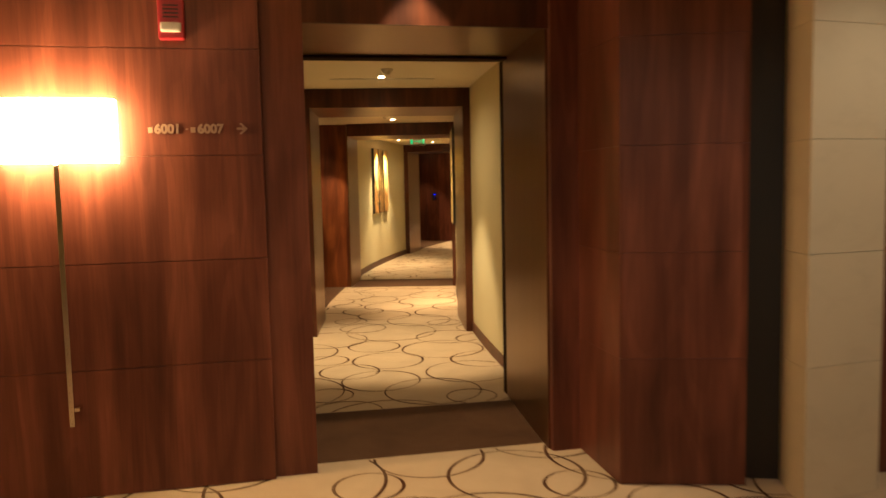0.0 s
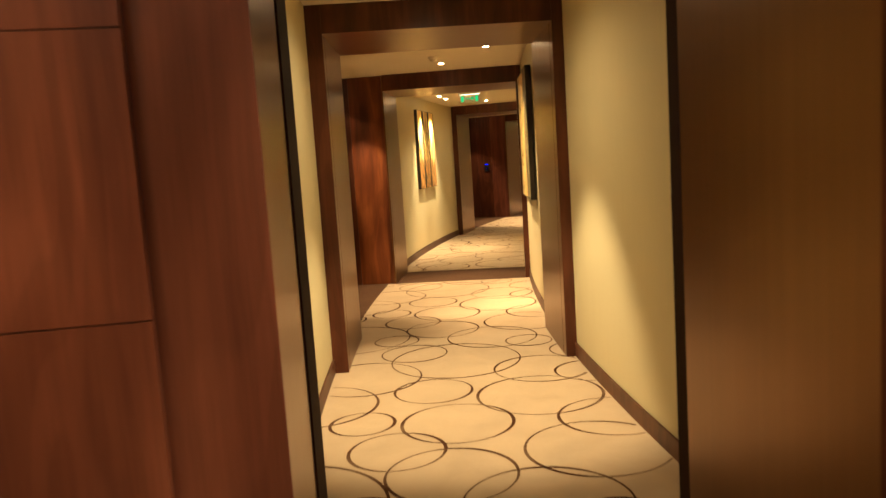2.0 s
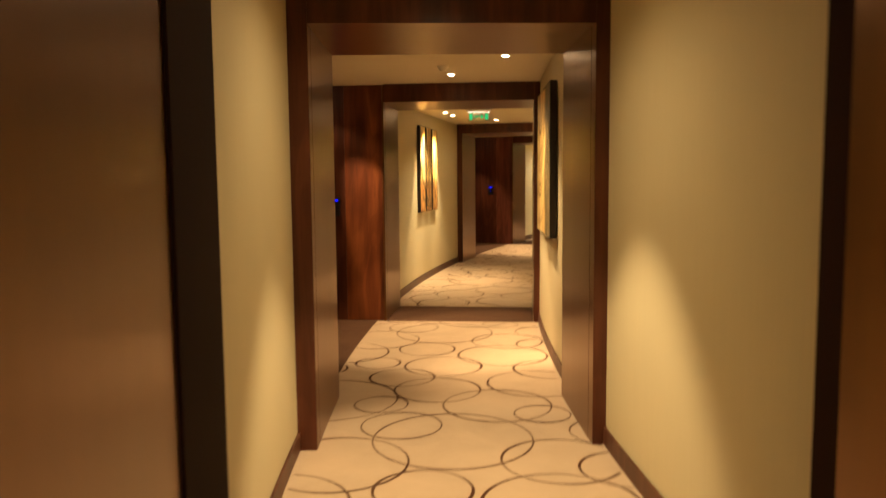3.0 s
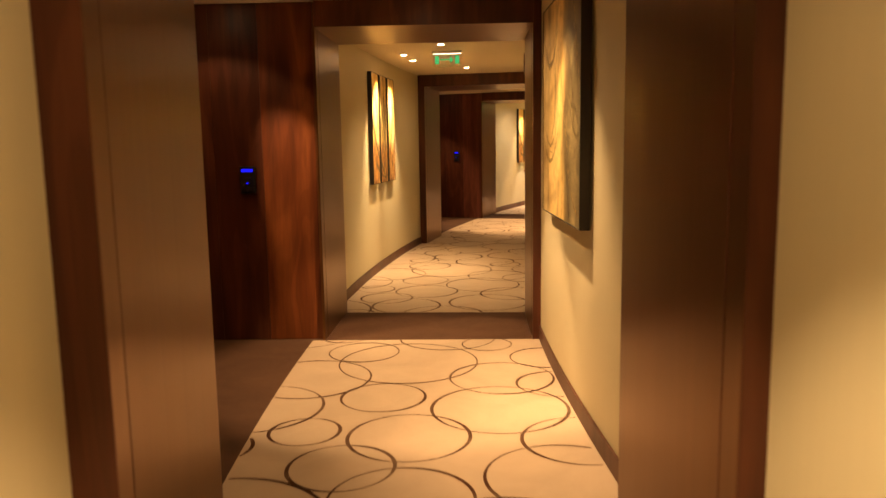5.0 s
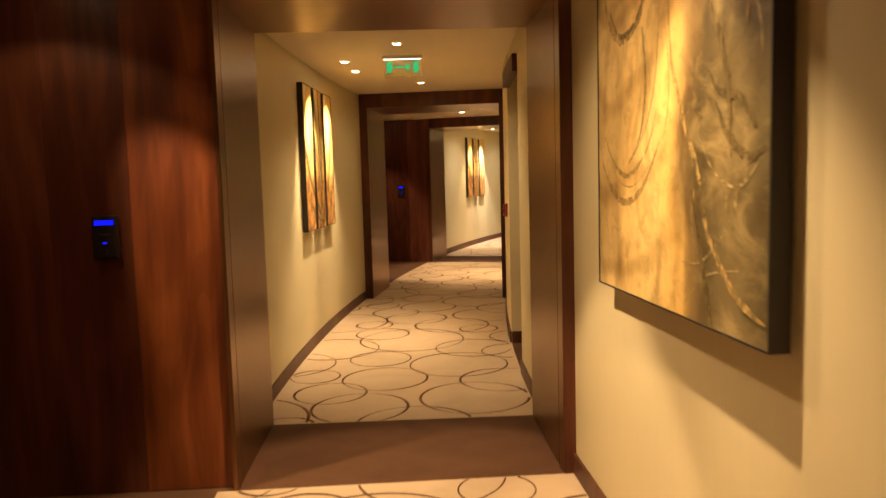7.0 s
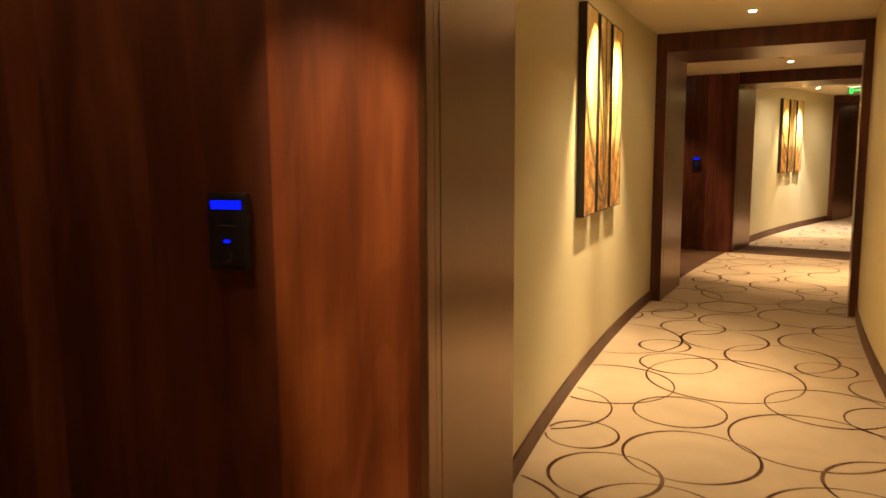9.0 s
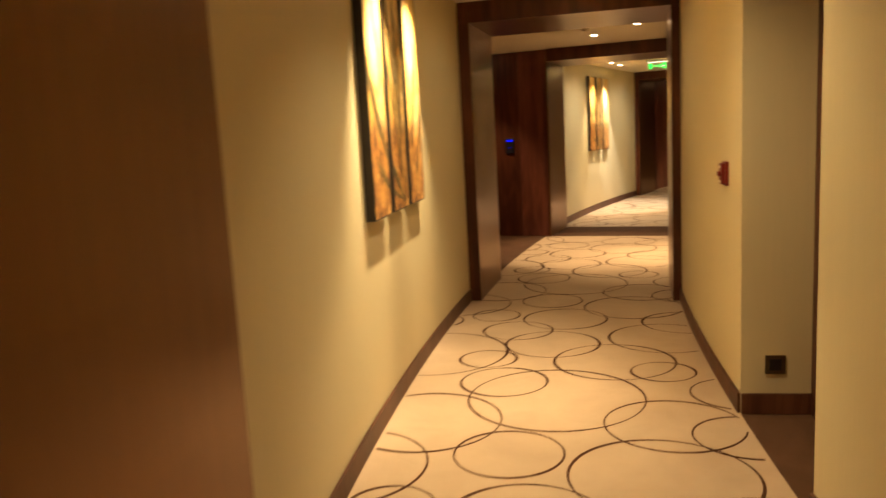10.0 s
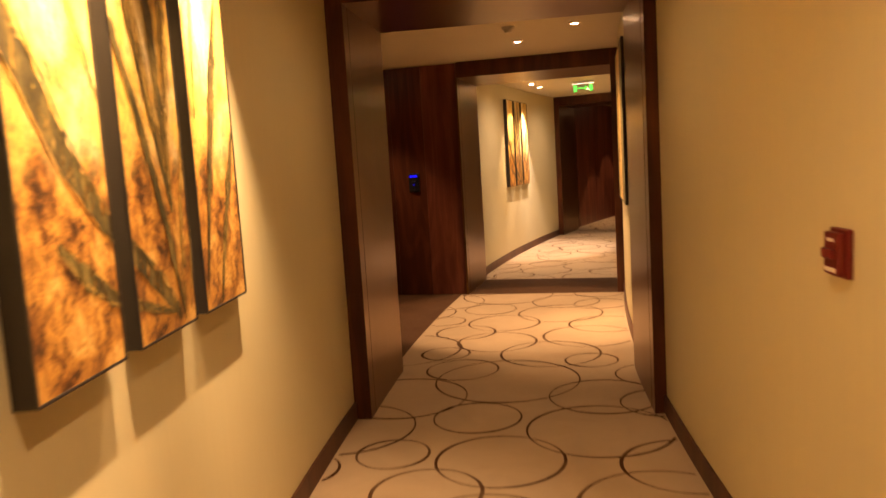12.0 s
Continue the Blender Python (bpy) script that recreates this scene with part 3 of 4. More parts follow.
def reeds_ground():
    """Golden ground that turns to mottled rust towards the foot, with olive staining."""
    m = material("reed painting ground", (0.7, 0.42, 0.09), 0.45)
    t, p = nodes_of(m)
    soft = noise_tex(t, coords(t, (1.6, 0.7, 1)), 2.4, 5.0, 0.6, 0.5)
    mott = noise_tex(t, coords(t, (1, 1, 1)), 13.0, 8.0, 0.70, 0.3)
    fleck = noise_tex(t, coords(t, (1, 0.6, 1)), 42.0, 6.0, 0.75, 0.4)
    # gold paint; its palest tones also hold the spotlights' bleaching
    gold = ramp(t, soft, [(0.30, (0.62, 0.33, 0.06)), (0.48, (0.78, 0.52, 0.13)), (0.60, (0.88, 0.74, 0.40)), (0.74, (0.92, 0.84, 0.62))])
    rust = ramp(t, mott, [(0.38, (0.055, 0.023, 0.010)), (0.46, (0.27, 0.11, 0.026)), (0.54, (0.52, 0.25, 0.052)), (0.67, (0.72, 0.46, 0.15))])
    c = t.nodes.new("ShaderNodeTexCoord")
    sep = t.nodes.new("ShaderNodeSeparateXYZ")
    t.links.new(c.outputs["Object"], sep.inputs[0])
    low = t.nodes.new("ShaderNodeMapRange")
    low.inputs["From Min"].default_value, low.inputs["From Max"].default_value = 0.95, 0.05
    t.links.new(sep.outputs["Y"], low.inputs["Value"])
    big = noise_tex(t, coords(t, (1, 1, 1)), 4.2, 4.0, 0.6, 0.2)
    add = t.nodes.new("ShaderNodeMath")
    add.operation = "ADD"
    t.links.new(low.outputs["Result"], add.inputs[0])
    t.links.new(ranged(t, big, -0.9, 0.9), add.inputs[1])
    mask = t.nodes.new("ShaderNodeMapRange")
    mask.inputs["From Min"].default_value, mask.inputs["From Max"].default_value = 0.20, 0.65
    t.links.new(add.outputs[0], mask.inputs["Value"])
    spots = ramp(t, fleck, [(0.36, (0.30, 0.19, 0.11)), (0.50, (1, 1, 1))])
    t.links.new(mix(t, mix(t, gold, rust, mask.outputs["Result"]), spots, 0.55, "MULTIPLY"), p.inputs["Base Color"])
    return m


def swirl_ground():
    """Soft folds of tan, gold and grey olive laid across the picture."""
    m = material("swirl painting ground", (0.6, 0.38, 0.1), 0.45)
    t, p = nodes_of(m)
    c = t.nodes.new("ShaderNodeTexCoord")
    sep = t.nodes.new("ShaderNodeSeparateXYZ")
    t.links.new(c.outputs["Object"], sep.inputs[0])
    warp = noise_tex(t, coords(t, (1.2, 0.8, 1)), 2.2, 3.0, 0.5, 0.4)
    fold = noise_tex(t, coords(t, (5.5, 1.5, 1)), 1.0, 4.0, 0.55, 1.0)
    swirl = noise_tex(t, coords(t, (1.5, 1.1, 1)), 2.6, 3.0, 0.5, 1.6)
    x = t.nodes.new("ShaderNodeMapRange")
    x.inputs["From Min"].default_value, x.inputs["From Max"].default_value = -0.6, 0.6
    t.links.new(sep.outputs["X"], x.inputs["Value"])
    a = t.nodes.new("ShaderNodeMath")
    a.operation = "ADD"
    t.links.new(x.outputs["Result"], a.inputs[0])
    t.links.new(ranged(t, warp, -0.16, 0.16), a.inputs[1])
    col = ramp(t, a.outputs[0], [(0.02, (0.40, 0.29, 0.11)), (0.12, (0.58, 0.42, 0.17)), (0.20, (0.48, 0.33, 0.12)), (0.27, (0.80, 0.57, 0.21)), (0.42, (0.94, 0.70, 0.27)), (0.56, (0.88, 0.60, 0.19)), (0.63, (0.24, 0.165, 0.06)),
                                       (0.71, (0.085, 0.064, 0.025)), (0.83, (0.17, 0.13, 0.055)), (0.99, (0.085, 0.066, 0.027))])
    pleat = ramp(t, fold, [(0.34, (0.66, 0.56, 0.42)), (0.50, (1, 1, 1)), (0.66, (1.12, 1.12, 1.1))])
    veil = ramp(t, swirl, [(0.36, (0.62, 0.54, 0.40)), (0.47, (1, 1, 1)), (0.56, (1, 1, 1)), (0.66, (1.2, 1.18, 1.1))])
    place = t.nodes.new("ShaderNodeMapping")
    place.inputs["Location"].default_value = (0.34, -1.12, 0)
    t.links.new(c.outputs["Object"], place.inputs["Vector"])
    arcs = t.nodes.new("ShaderNodeTexWave")
    arcs.wave_type, arcs.rings_direction = "RINGS", "Z"
    for key, value in (("Scale", 1.25), ("Distortion", 5.5), ("Detail", 3.0), ("Detail Scale", 1.1), ("Detail Roughness", 0.5)):
        arcs.inputs[key].default_value = value
    t.links.new(place.outputs["Vector"], arcs.inputs["Vector"])
    drape = ramp(t, arcs.outputs["Fac"], [(0.0, (0.50, 0.40, 0.26)), (0.22, (0.92, 0.9, 0.86)), (1.0, (1.08, 1.08, 1.06))])
    folded = mix(t, mix(t, col, pleat, 0.7, "MULTIPLY"), drape, ramp(t, a.outputs[0], [(0.0, (0.65, 0.65, 0.65)), (0.40, (0.5, 0.5, 0.5)), (0.62, (0.2, 0.2, 0.2))]), "MULTIPLY")
    ridge = noise_tex(t, coords(t, (1.0, 1.4, 1)), 4.5, 6.0, 0.65, 0.7)
    lines = ramp(t, ridge, [(0.49, (0, 0, 0)), (0.58, (0.25, 0.25, 0.25)), (0.66, (0.6, 0.6, 0.6))])
    side = ramp(t, a.outputs[0], [(0.58, (0, 0, 0)), (0.66, (1, 1, 1))])
    veiled = mix(t, folded, veil, 0.5, "MULTIPLY")
    scumble = noise_tex(t, coords(t, (1, 1, 1)), 16.0, 7.0, 0.7, 0.5)
    broken = ramp(t, scumble, [(0.36, (0.52, 0.44, 0.34)), (0.50, (1, 1, 1)), (0.68, (1.15, 1.14, 1.1))])
    figure = mix(t, veiled, (0.38, 0.29, 0.12), mix(t, lines, side, 1.0, "MULTIPLY"))
    t.links.new(mix(t, figure, broken, 0.45, "MULTIPLY"), p.inputs["Base Color"])
    return m


REEDS, SWIRLS = reeds_ground(), swirl_ground()
EDGE = material("charcoal canvas edge", (0.026, 0.019, 0.015), 0.6)


def blade(pts, z, clip=None):
    """A brushed stroke: points of (x, y, half width), clipped to a rectangle."""
    bm = bmesh.new()
    fine = []
    for (xa, ya, wa), (xb, yb, wb) in zip(pts, pts[1:]):
        for i in range(16):
            f = i / 16
            fine.append((xa + (xb - xa) * f, ya + (yb - ya) * f, wa + (wb - wa) * f))
    fine.append(pts[-1])
    rows = []
    for i, (x, y, w) in enumerate(fine):
        x0, y0, _ = fine[max(0, i - 1)]
        x1, y1, _ = fine[min(len(fine) - 1, i + 1)]
        d = Vector((x1 - x0, y1 - y0)).normalized()
        j = 1 + 0.40 * noise.noise(Vector((x * 24, y * 24, 1.7))) + 0.35 * noise.noise(Vector((x * 90, y * 90, 4.3)))
        k = 1 + 0.40 * noise.noise(Vector((x * 24, y * 24, 9.1))) + 0.35 * noise.noise(Vector((x * 90, y * 90, 6.8)))
        rows.append((bm.verts.new((x - d.y * w * j, y + d.x * w * j, z)), bm.verts.new((x + d.y * w * k, y - d.x * w * k, z))))
    for a, b in zip(rows, rows[1:]):
        bm.faces.new((a[0], a[1], b[1], b[0]))
    x0, x1, y0, y1 = clip
    for co, no in (((x0, 0, 0), (-1, 0, 0)), ((x1, 0, 0), (1, 0, 0)), ((0, y0, 0), (0, -1, 0)), ((0, y1, 0), (0, 1, 0))):
        bmesh.ops.bisect_plane(bm, geom=bm.verts[:] + bm.edges[:] + bm.faces[:], plane_co=co, plane_no=no, clear_outer=True)
    bmesh.ops.recalc_face_normals(bm, faces=bm.faces)
    if bm.faces and bm.faces[:][0].normal.z < 0:
        bmesh.ops.reverse_faces(bm, faces=bm.faces)
    return bm


def canvas_body(ob, w, h, depth, face_mat, lip=0.006):
    """Deep dark edges round a painted face."""
    bm = bmesh.new()
    box(bm, -w / 2, w / 2, 0, h, 0.002, depth - 0.004, 0.0)
    part("canvas_edge", bm, EDGE, ob, "charcoal painted canvas edge")
    bm = bmesh.new()
    for x0, x1, y0, y1 in ((-w / 2, w / 2, 0, lip), (-w / 2, w / 2, h - lip, h), (-w / 2, -w / 2 + lip, lip, h - lip), (w / 2 - lip, w / 2, lip, h - lip)):
        box(bm, x0, x1, y0, y1, depth - 0.004, depth + 0.003)
    part("frame_lip", bm, BLACK, ob)
    part("painted_face", boxed(-w / 2 + lip, w / 2 - lip, lip, h - lip, depth - 0.004, depth), face_mat, ob)


# strokes in the whole picture's coordinates, metres from the triptych's lower left corner
STROKES = [
    [(-0.02, 0.78, 0.014), (0.06, 0.63, 0.034), (0.20, 0.42, 0.028), (0.36, 0.27, 0.022), (0.54, 0.14, 0.026), (0.66, 0.03, 0.010)],
    [(0.13, 0.27, 0.008), (0.21, 0.21, 0.020), (0.32, 0.14, 0.018), (0.50, 0.08, 0.011), (0.62, 0.05, 0.006)],
    [(0.16, 1.05, 0.006), (0.24, 0.80, 0.012), (0.36, 0.52, 0.007)],
    [(0.42, 1.18, 0.022), (0.50, 0.86, 0.020), (0.58, 0.58, 0.016), (0.66, 0.30, 0.008)],
    [(0.60, 1.19, 0.012), (0.62, 0.85, 0.026), (0.645, 0.52, 0.016), (0.66, 0.30, 0.005)],
    [(0.72, 1.19, 0.010), (0.70, 0.86, 0.016), (0.67, 0.52, 0.009), (0.665, 0.36, 0.004)],
    [(0.42, 0.74, 0.012), (0.53, 0.50, 0.016), (0.62, 0.26, 0.014), (0.68, 0.04, 0.008)],
    [(0.78, 0.62, 0.004), (0.73, 0.38, 0.013), (0.69, 0.14, 0.012), (0.68, 0.02, 0.006)],
    [(0.95, 1.18, 0.006), (0.90, 0.85, 0.009), (0.86, 0.55, 0.006)],
    [(1.10, 0.92, 0.006), (1.03, 0.72, 0.022), (0.95, 0.44, 0.018), (0.88, 0.20, 0.008), (0.84, 0.04, 0.004)],
    [(1.16, 0.54, 0.006), (1.08, 0.36, 0.020), (0.99, 0.14, 0.014), (0.94, 0.0, 0.004)],
    [(0.44, 1.02, 0.010), (0.53, 0.76, 0.018), (0.60, 0.54, 0.014), (0.645, 0.40, 0.006)],
    [(0.74, 0.92, 0.006), (0.70, 0.70, 0.016), (0.665, 0.52, 0.012), (0.65, 0.40, 0.005)],
    [(0.84, 0.86, 0.004), (0.82, 0.56, 0.014), (0.76, 0.24, 0.010), (0.72, 0.04, 0.004)],
]
PANEL_W, PANEL_GAP, PANEL_H = 0.345, 0.062, 1.2


def triptych(s_mid):
    for k in (-1, 0, 1):
        m = face_frame(s_mid + k * (PANEL_W + PANEL_GAP), W, 1.0, "in")
        ob = thing("canvas_panel", m, "deep-edged canvas panel painted with golden reeds", "painting", "three-panel wall paintings")
        canvas_body(ob, PANEL_W, PANEL_H, 0.045, REEDS)
        x_off = 0.586 + k * (PANEL_W + PANEL_GAP)
        lim = (-PANEL_W / 2 + 0.007, PANEL_W / 2 - 0.007, 0.007, PANEL_H - 0.007)
        for i, pts in enumerate(STROKES):
            b = blade([(x - x_off, y, w) for x, y, w in pts], 0.0456 + 0.0002 * i, lim)
            if b.faces:
                part("brush_stroke", b, OLIVE if i in (0, 1, 3, 4, 6, 9, 10) else OCHRE, ob)
            else:
                b.free()
            for off, thin in ((-1.1, 0.16), (1.15, 0.12)):
                b = blade([(x - x_off + off * w, y + 0.3 * off * w, thin * w) for x, y, w in pts], 0.0485 + 0.0002 * i, lim)
                if b.faces:
                    part("brush_stroke", b, OLIVE if i % 3 == 0 else OCHRE, ob)
                else:
                    b.free()


triptych(-0.075)
triptych(9.02)


def swirl_painting(s_mid, deep):
    w, h = 1.2, 1.2
    ob = thing("square_painting", face_frame(s_mid, -W, 1.0, "out"), "large square abstract painting in gold and olive", "painting", "square wall paintings")
    canvas_body(ob, w, h, deep, SWIRLS)
    lim = (-w / 2 + 0.007, w / 2 - 0.007, 0.007, h - 0.007)
    for k, (mat, pts) in enumerate(FOLDS):
        part("brush_stroke", blade(smooth(pts), deep + 0.0003 + 0.00012 * k, lim), mat, ob)


def smooth(pts, n=5):
    """A rounded line through the points of a stroke."""
    out = []
    for i in range(len(pts) - 1):
        q = [Vector(pts[max(0, min(len(pts) - 1, i + d))]) for d in (-1, 0, 1, 2)]
        for k in range(n):
            f = k / n
            out.append(tuple(0.5 * (2 * q[1] + (q[2] - q[0]) * f + (2 * q[0] - 5 * q[1] + 4 * q[2] - q[3]) * f * f + (3 * q[1] - q[0] - 3 * q[2] + q[3]) * f ** 3)))
    return [(x, y, max(0.0004, w)) for x, y, w in out + [tuple(pts[-1])]]


TAN = paint("dull olive gold paint", [(0.3, (0.30, 0.20, 0.065)), (0.5, (0.42, 0.29, 0.095)), (0.7, (0.55, 0.39, 0.14)), (0.8, (0.6, 0.43, 0.17))], 6.0, 0.4, dry=0.50)
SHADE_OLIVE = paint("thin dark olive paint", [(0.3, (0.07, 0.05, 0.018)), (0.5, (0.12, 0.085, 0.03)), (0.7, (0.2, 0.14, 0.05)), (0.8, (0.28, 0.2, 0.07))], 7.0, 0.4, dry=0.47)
PALE = paint("pale straw paint", [(0.3, (0.34, 0.26, 0.11)), (0.5, (0.46, 0.36, 0.16)), (0.7, (0.60, 0.49, 0.24)), (0.8, (0.7, 0.58, 0.32))], 7.0, 0.4, dry=0.50)
# broad masses, hanging folds, the dark side's veins, pale scratches: across from the middle, up, half width
FOLDS = [
    (TAN, [(0.04, 0.95, 0.0030), (0.06, 0.74, 0.0090), (0.14, 0.56, 0.0105), (0.24, 0.40, 0.0075), (0.30, 0.22, 0.0037)]),
    (TAN, [(-0.53, 1.08, 0.0045), (-0.48, 0.94, 0.0120), (-0.36, 0.855, 0.0150), (-0.20, 0.88, 0.0105), (-0.08, 1.02, 0.0045)]),
    (SHADE_OLIVE, [(-0.46, 0.96, 0.004), (-0.36, 0.865, 0.009), (-0.22, 0.885, 0.008), (-0.12, 0.98, 0.003)]),
    (TAN, [(-0.16, 0.86, 0.0045), (-0.13, 0.68, 0.0090), (-0.18, 0.52, 0.0075), (-0.28, 0.44, 0.0037)]),
    (TAN, [(-0.56, 0.46, 0.0030), (-0.46, 0.36, 0.0120), (-0.32, 0.31, 0.0135), (-0.16, 0.36, 0.0090), (-0.02, 0.50, 0.0030)]),
    (TAN, [(-0.52, 0.54, 0.0023), (-0.42, 0.44, 0.0083), (-0.28, 0.40, 0.0090), (-0.12, 0.48, 0.0045), (-0.04, 0.60, 0.0015)]),
    (PALE, [(-0.50, 0.48, 0.0008), (-0.38, 0.385, 0.0025), (-0.24, 0.365, 0.0025), (-0.10, 0.43, 0.0008)]),
    (PALE, [(-0.02, 0.90, 0.0013), (-0.05, 0.70, 0.0042), (-0.12, 0.56, 0.0034), (-0.22, 0.47, 0.0008)]),
    (PALE, [(0.02, 0.86, 0.0008), (0.05, 0.66, 0.0034), (0.02, 0.52, 0.0025)]),
    (PALE, [(0.30, 1.10, 0.0013), (0.44, 0.94, 0.0042), (0.54, 0.76, 0.0034), (0.56, 0.62, 0.0013)]),
    (PALE, [(0.24, 0.50, 0.0008), (0.34, 0.40, 0.0029), (0.46, 0.37, 0.0034), (0.56, 0.44, 0.0013)]),
    (PALE, [(0.36, 0.40, 0.0008), (0.40, 0.33, 0.0025), (0.36, 0.27, 0.0013)]),
    (PALE, [(0.46, 0.38, 0.0021), (0.44, 0.32, 0.0025), (0.47, 0.26, 0.0008)]),
    (PALE, [(0.14, 0.16, 0.0013), (0.26, 0.17, 0.0029), (0.38, 0.25, 0.0021), (0.46, 0.33, 0.0008)]),
    (PALE, [(0.16, 0.05, 0.0008), (0.30, 0.14, 0.0021), (0.46, 0.17, 0.0013)]),
    (PALE, [(0.32, 0.12, 0.0013), (0.31, 0.04, 0.0017), (0.32, -0.02, 0.0008)]),
    (PALE, [(0.18, 0.50, 0.0013), (0.22, 0.38, 0.0034), (0.20, 0.28, 0.0025), (0.24, 0.18, 0.0008)]),
    (SHADE_OLIVE, [(0.30, 0.66, 0.002), (0.36, 0.60, 0.010), (0.46, 0.58, 0.012), (0.54, 0.50, 0.004)]),
    (SHADE_OLIVE, [(0.34, 0.58, 0.002), (0.40, 0.50, 0.012), (0.50, 0.44, 0.010), (0.58, 0.46, 0.003)]),
    (SHADE_OLIVE, [(0.22, 0.92, 0.002), (0.34, 0.78, 0.010), (0.40, 0.62, 0.012), (0.42, 0.44, 0.004)]),
    (SHADE_OLIVE, [(0.20, 0.36, 0.002), (0.25, 0.22, 0.010), (0.30, 0.08, 0.012), (0.33, -0.02, 0.006)]),
    (TAN, [(0.26, 0.30, 0.002), (0.36, 0.18, 0.010), (0.46, 0.10, 0.012), (0.58, 0.06, 0.004)]),
    (TAN, [(0.36, 1.16, 0.003), (0.46, 1.0, 0.010), (0.50, 0.84, 0.008), (0.48, 0.70, 0.002)]),
]
swirl_painting(-4.56, 0.05)
swirl_painting(4.36, 0.02)


# ---- small wall and ceiling fixtures ----
def door_reader(n, r, z=1.10):
    s = PORTALS[n][0] + RECESSED - 0.02
    ob = thing("card_reader", face_frame(s, r, z, "back"), "black electronic card reader with blue lit display", "card reader", "door card readers")
    part("body", boxed(-0.056, 0.056, 0, 0.195, 0, 0.022, 0.008), LOCK, ob)
    part("bezel", boxed(-0.047, 0.047, 0.012, 0.183, 0.022, 0.026, 0.0015), LOCK, ob)
    part("display", boxed(-0.042, 0.042, 0.154, 0.176, 0.026, 0.0275), BLUE, ob, "bright blue lit display bar")
    bm = bmesh.new()
    for i in range(9):
        a, b = -1.9 + 0.42 * i, -1.9 + 0.42 * (i + 1)
        box(bm, 0.010 * math.cos(a) - 0.0015, 0.010 * math.cos(a) + 0.0015, 0.036 + 0.012 * math.sin(a) - 0.0015, 0.036 + 0.012 * math.sin(a) + 0.0015, 0.026, 0.027)
    part("symbol", bm, FAINT, ob, "small pale printed symbol")
    part("indicator", boxed(-0.009, 0.007, 0.070, 0.079, 0.026, 0.027), BLUE, ob)
    part("card_slot", boxed(-0.024, 0.024, 0.112, 0.115, 0.026, 0.0265), FAINT, ob)


FAINT = material("faint grey print", (0.10, 0.10, 0.13), 0.5)
door_reader(3, 1.262, 1.088)
door_reader(5, 1.28)


def exit_sign(s, r, ceiling, light, plate):
    ob = thing("exit_sign", face_frame(s, r, ceiling, "back"), "green lit running exit sign hung below ceiling", "exit sign", "hanging exit signs")
    part("mount", boxed(-0.16, 0.16, -0.028, 0, -0.025, 0.025, 0.004), WHITE, ob)
    part("lamp_strip", boxed(-0.15, 0.15, -0.031, -0.028, -0.012, 0.012), STRIP, ob)
    part("plate", boxed(-0.15, 0.15, -0.170, -0.032, -0.004, 0.004), plate, ob, "pale translucent sign plate")
    bm = bmesh.new()
    box(bm, -0.130, -0.085, -0.135, -0.050, 0.004, 0.006)
    box(bm, 0.085, 0.130, -0.135, -0.050, 0.004, 0.006)
    box(bm, -0.075, 0.060, -0.098, -0.084, 0.004, 0.006)
    for i in range(6):
        box(bm, 0.060 - 0.006 * i, 0.066 - 0.006 * i, -0.091 - 0.0055 * (i + 1), -0.091 + 0.0055 * (i + 1), 0.004, 0.006)
    part("symbol", bm, light, ob, "green lit arrow and doors")
    bm = bmesh.new()
    for x0, x1, y0, y1 in ((-0.15, 0.15, -0.170, -0.166), (-0.15, -0.146, -0.166, -0.032), (0.146, 0.15, -0.166, -0.032)):
        box(bm, x0, x1, y0, y1, 0.0042, 0.0056)
    part("plate_edge", bm, WHITE, ob, "pale polished plate edge")


GREEN_BRIGHT = glow("bright green sign light", (0.03, 1.0, 0.10), 2.0)
SIGN = material("translucent sign plate", (0.90, 0.97, 0.90), 0.12)
nodes_of(SIGN)[1].inputs["Transmission Weight"].default_value = 0.95
nodes_of(SIGN)[1].inputs["IOR"].default_value = 1.08
exit_sign(-0.52, 0.0, CEILINGS[3], GREEN, SIGN)
exit_sign(9.05, -0.16, CEILINGS[5], GREEN_BRIGHT, SIGN)


def call_point():
    ob = thing("fire_call_point", face_frame(-0.08, -W, 1.055, "out"), "small dark red fire alarm pull station", "fire alarm")
    part("backplate", boxed(-0.042, 0.042, 0, 0.118, 0, 0.016, 0.004), RED, ob)
    part("cover", boxed(-0.036, 0.036, 0.008, 0.110, 0.016, 0.034, 0.006), RED, ob)
    part("pull_handle", boxed(-0.026, 0.026, 0.048, 0.072, 0.034, 0.046, 0.004), RED, ob)
    part("label_strip", boxed(-0.026, 0.026, 0.016, 0.026, 0.034, 0.0352), WHITE, ob, "pale printed bar")
    part("label_strip", boxed(-0.018, 0.018, 0.088, 0.096, 0.034, 0.0352), WHITE, ob, "pale printed bar")


call_point()


def socket():
    ob = thing("wall_socket", face_frame(RECESS[1], -0.995, 0.194, "back"), "square bronze wall socket above baseboard", "socket")
    part("plate", boxed(-0.045, 0.045, 0, 0.09, 0, 0.007, 0.002), BRONZE_METAL, ob)
    part("insert", boxed(-0.027, 0.027, 0.018, 0.072, 0.007, 0.0085, 0.001), LOCK, ob)
    for x in (-0.012, 0.012):
        bm = bmesh.new()
        tube(bm, 0.0028, 0.002, Matrix.Translation((x, 0.045, 0.0088)), 12)
        part("pin_hole", bm, BLACK, ob)


BRONZE_METAL = material("dark bronze metal", (0.14, 0.10, 0.06), 0.35, 0.9)
socket()


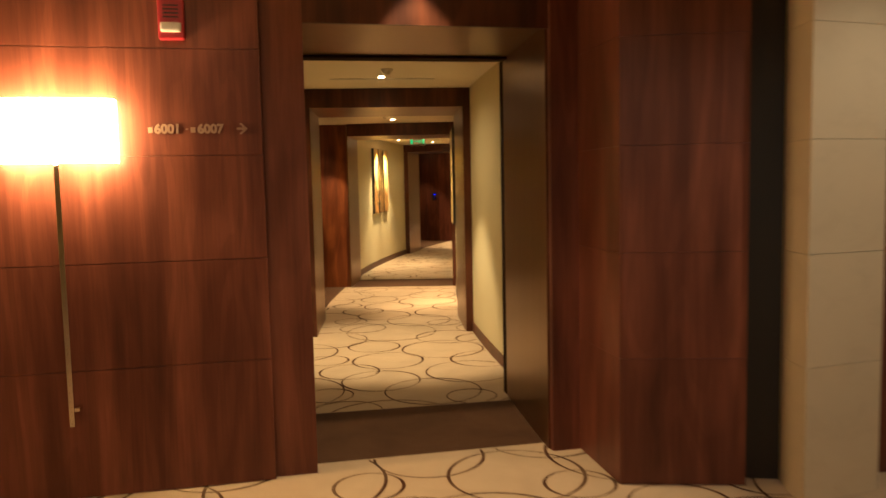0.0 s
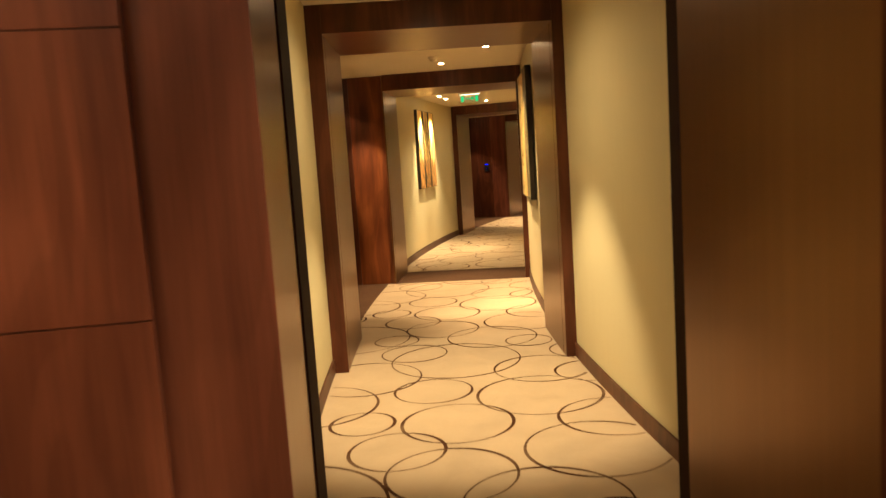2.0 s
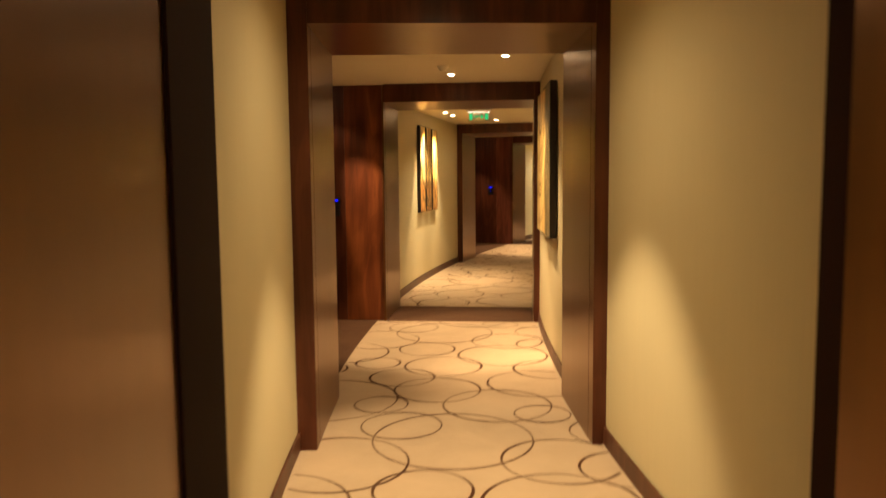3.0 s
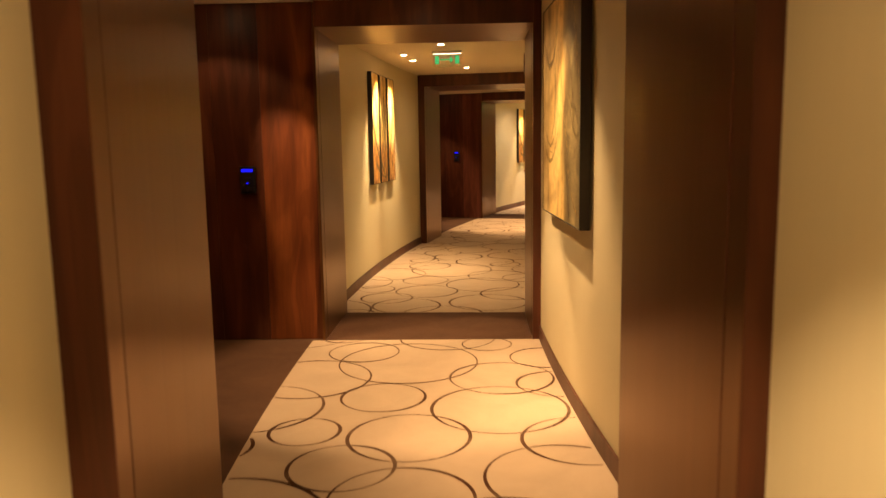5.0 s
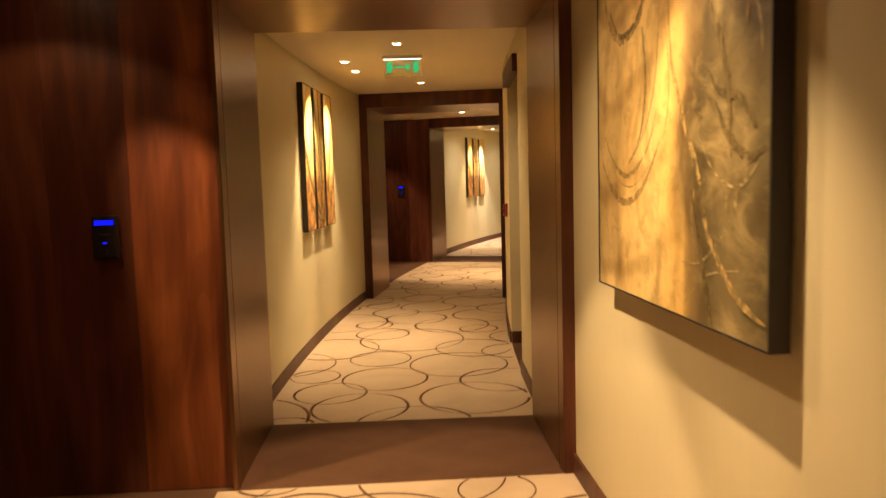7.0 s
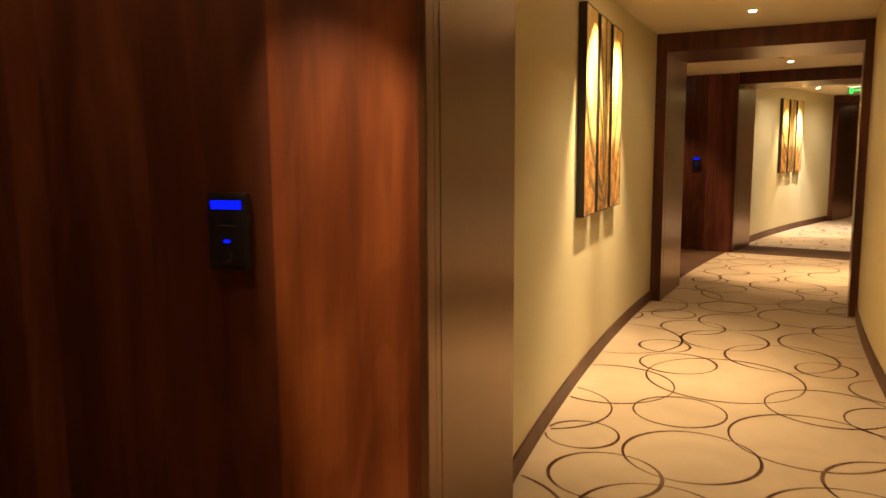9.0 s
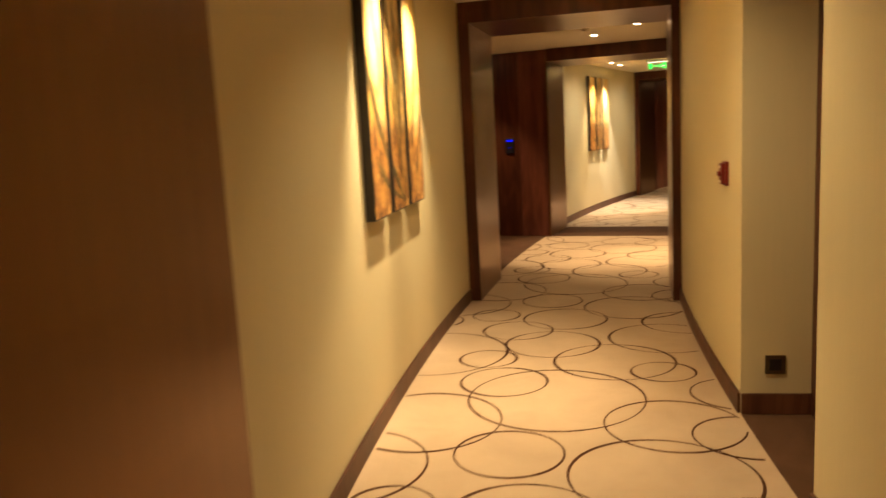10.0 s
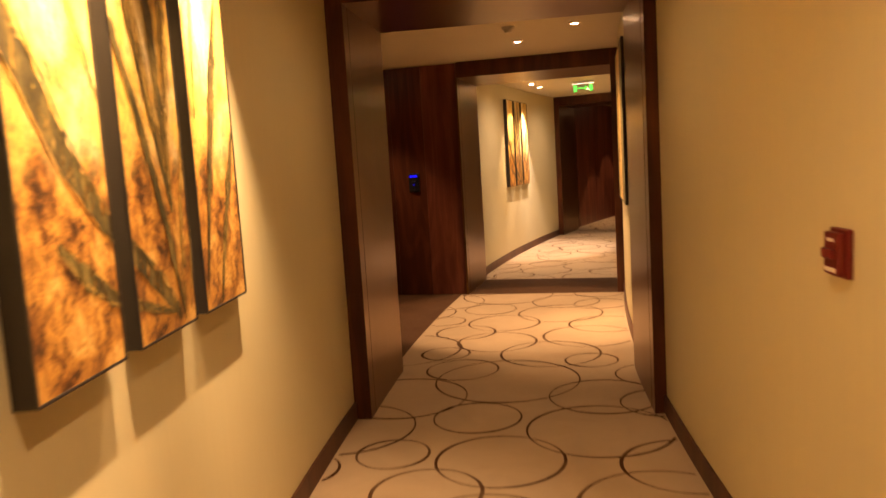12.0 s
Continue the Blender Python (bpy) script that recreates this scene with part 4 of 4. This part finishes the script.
def strobe():
    ob = thing("fire_strobe", face_frame(LS, 1.288, 2.20, "back"), "red wall mounted fire alarm strobe with clear lens", "fire alarm")
    part("housing", boxed(-0.06, 0.06, 0, 0.19, 0, 0.045, 0.010), STROBE_RED, ob)
    part("lens", boxed(-0.048, 0.048, 0.03, 0.075, 0.045, 0.075, 0.012), CLEAR, ob, "clear faceted strobe lens")
    for i in range(4):
        part("sounder_slot", boxed(-0.035, 0.035, 0.10 + 0.018 * i, 0.106 + 0.018 * i, 0.045, 0.0465), BLACK, ob)


strobe()


def wall_lamp():
    ob = thing("wall_lamp", face_frame(LS, 1.82, 0.015, "back"), "wall lamp with lit fabric shade on long metal rod", "wall lamp")
    w, d = 0.272, 0.13
    bm = bmesh.new()
    ring = []
    for i in range(25):
        a = math.pi * i / 24
        ring.append((w * math.cos(a) * (1.0 if abs(math.cos(a)) < 0.97 else 0.99), 0.035 + (d - 0.035) * math.sin(a) ** 0.35))
    lo = [bm.verts.new((x, 1.607, z)) for x, z in ring]
    hi = [bm.verts.new((x, 1.90, z)) for x, z in ring]
    for i in range(24):
        bm.faces.new((lo[i], hi[i], hi[i + 1], lo[i + 1]))
    part("shade", bm, SHADE, ob, "glowing pale fabric shade")
    bm = bmesh.new()
    box(bm, -0.012, 0.012, 0.365, 1.70, 0.055, 0.067, 0.002)
    part("rod", bm, CHROME, ob, "polished metal rod")
    part("bracket", boxed(0.012, 0.036, 0.435, 0.455, 0.0, 0.060, 0.002), CHROME, ob)
    part("bracket", boxed(-0.02, 0.02, 1.74, 1.80, 0.0, 0.06, 0.003), CHROME, ob)
    bm = bmesh.new()
    bmesh.ops.create_uvsphere(bm, u_segments=16, v_segments=10, radius=0.03, matrix=Matrix.Translation((0, 1.77, 0.08)))
    part("bulb", bm, BULB, ob)


BULB = glow("lit bulb", (1.0, 0.62, 0.28), 1500.0)
wall_lamp()


def lettering(body, size, depth, mat, parent, x, y, z):
    cu = bpy.data.curves.new("lettering", "FONT")
    cu.body, cu.size, cu.extrude, cu.align_x, cu.offset = body, size, depth, "LEFT", 0.0026
    tmp = new("lettering", cu)
    me = bpy.data.meshes.new_from_object(tmp.evaluated_get(bpy.context.evaluated_depsgraph_get()))
    bpy.data.objects.remove(tmp)
    me.materials.clear()
    me.materials.append(mat)
    ob = new("lettering", me)
    ob.parent = parent
    ob.matrix_local = Matrix.Translation((x, y, z))
    return ob


def room_sign():
    ob = thing("room_number_sign", face_frame(LS, 1.409, 1.764, "back"), "raised pale metal room numbers with an arrow", "sign")
    lettering("6001", 0.060, 0.003, LETTER, ob, 0.016, 0, 0.004)
    lettering("6007", 0.060, 0.003, LETTER, ob, 0.214, 0, 0.004)
    part("prefix_bar", boxed(-0.012, 0.008, 0.002, 0.028, 0.001, 0.007), LETTER, ob)
    part("dash", boxed(0.160, 0.170, 0.016, 0.022, 0.001, 0.007), LETTER, ob)
    part("prefix_bar", boxed(0.182, 0.204, 0.002, 0.028, 0.001, 0.007), LETTER, ob)
    bm = bmesh.new()
    box(bm, 0.398, 0.436, 0.015, 0.025, 0.001, 0.007)
    for sgn in (-1, 1):
        for i in range(5):
            x, y = 0.447 - 0.006 * i, 0.020 + sgn * 0.0058 * i
            box(bm, x - 0.011, x, y - 0.0045, y + 0.0045, 0.001, 0.007)
    part("arrow", bm, LETTER, ob)


LETTER = material("pale brushed metal", (0.38, 0.25, 0.18), 0.5, 0.3)
room_sign()


def smoke_detector(s, r, z):
    ob = thing("smoke_detector", spot_frame(s, r, z), "small round white smoke detector on ceiling", "smoke detector", "smoke detectors")
    bm = bmesh.new()
    tube(bm, 0.05, 0.02, Matrix.Translation((0, 0, -0.01)), 28)
    part("base", bm, WHITE, ob)
    bm = bmesh.new()
    tube(bm, 0.028, 0.025, Matrix.Translation((0, 0, -0.0325)), 24, 0.04)
    part("sensor_head", bm, WHITE, ob)


smoke_detector(4.06, 0.0, CEILINGS[4])
smoke_detector(-4.45, 0.05, CEILINGS[2])
smoke_detector(-8.15, 0.02, CEILINGS[1])


def air_slot(s, r0, r1, z):
    ob = thing("air_diffuser", spot_frame(s, 0, z), "narrow linear air diffuser slot in ceiling", "air vent")
    part("slot", boxed(-0.012, 0.012, r0, r1, -0.004, 0.0), LOCK, ob, "dark slot")
    part("flange", boxed(-0.028, -0.012, r0, r1, -0.005, 0.0), WHITE, ob)
    part("flange", boxed(0.012, 0.028, r0, r1, -0.005, 0.0), WHITE, ob)


air_slot(-7.6, -0.43, 0.5, CEILINGS[1])
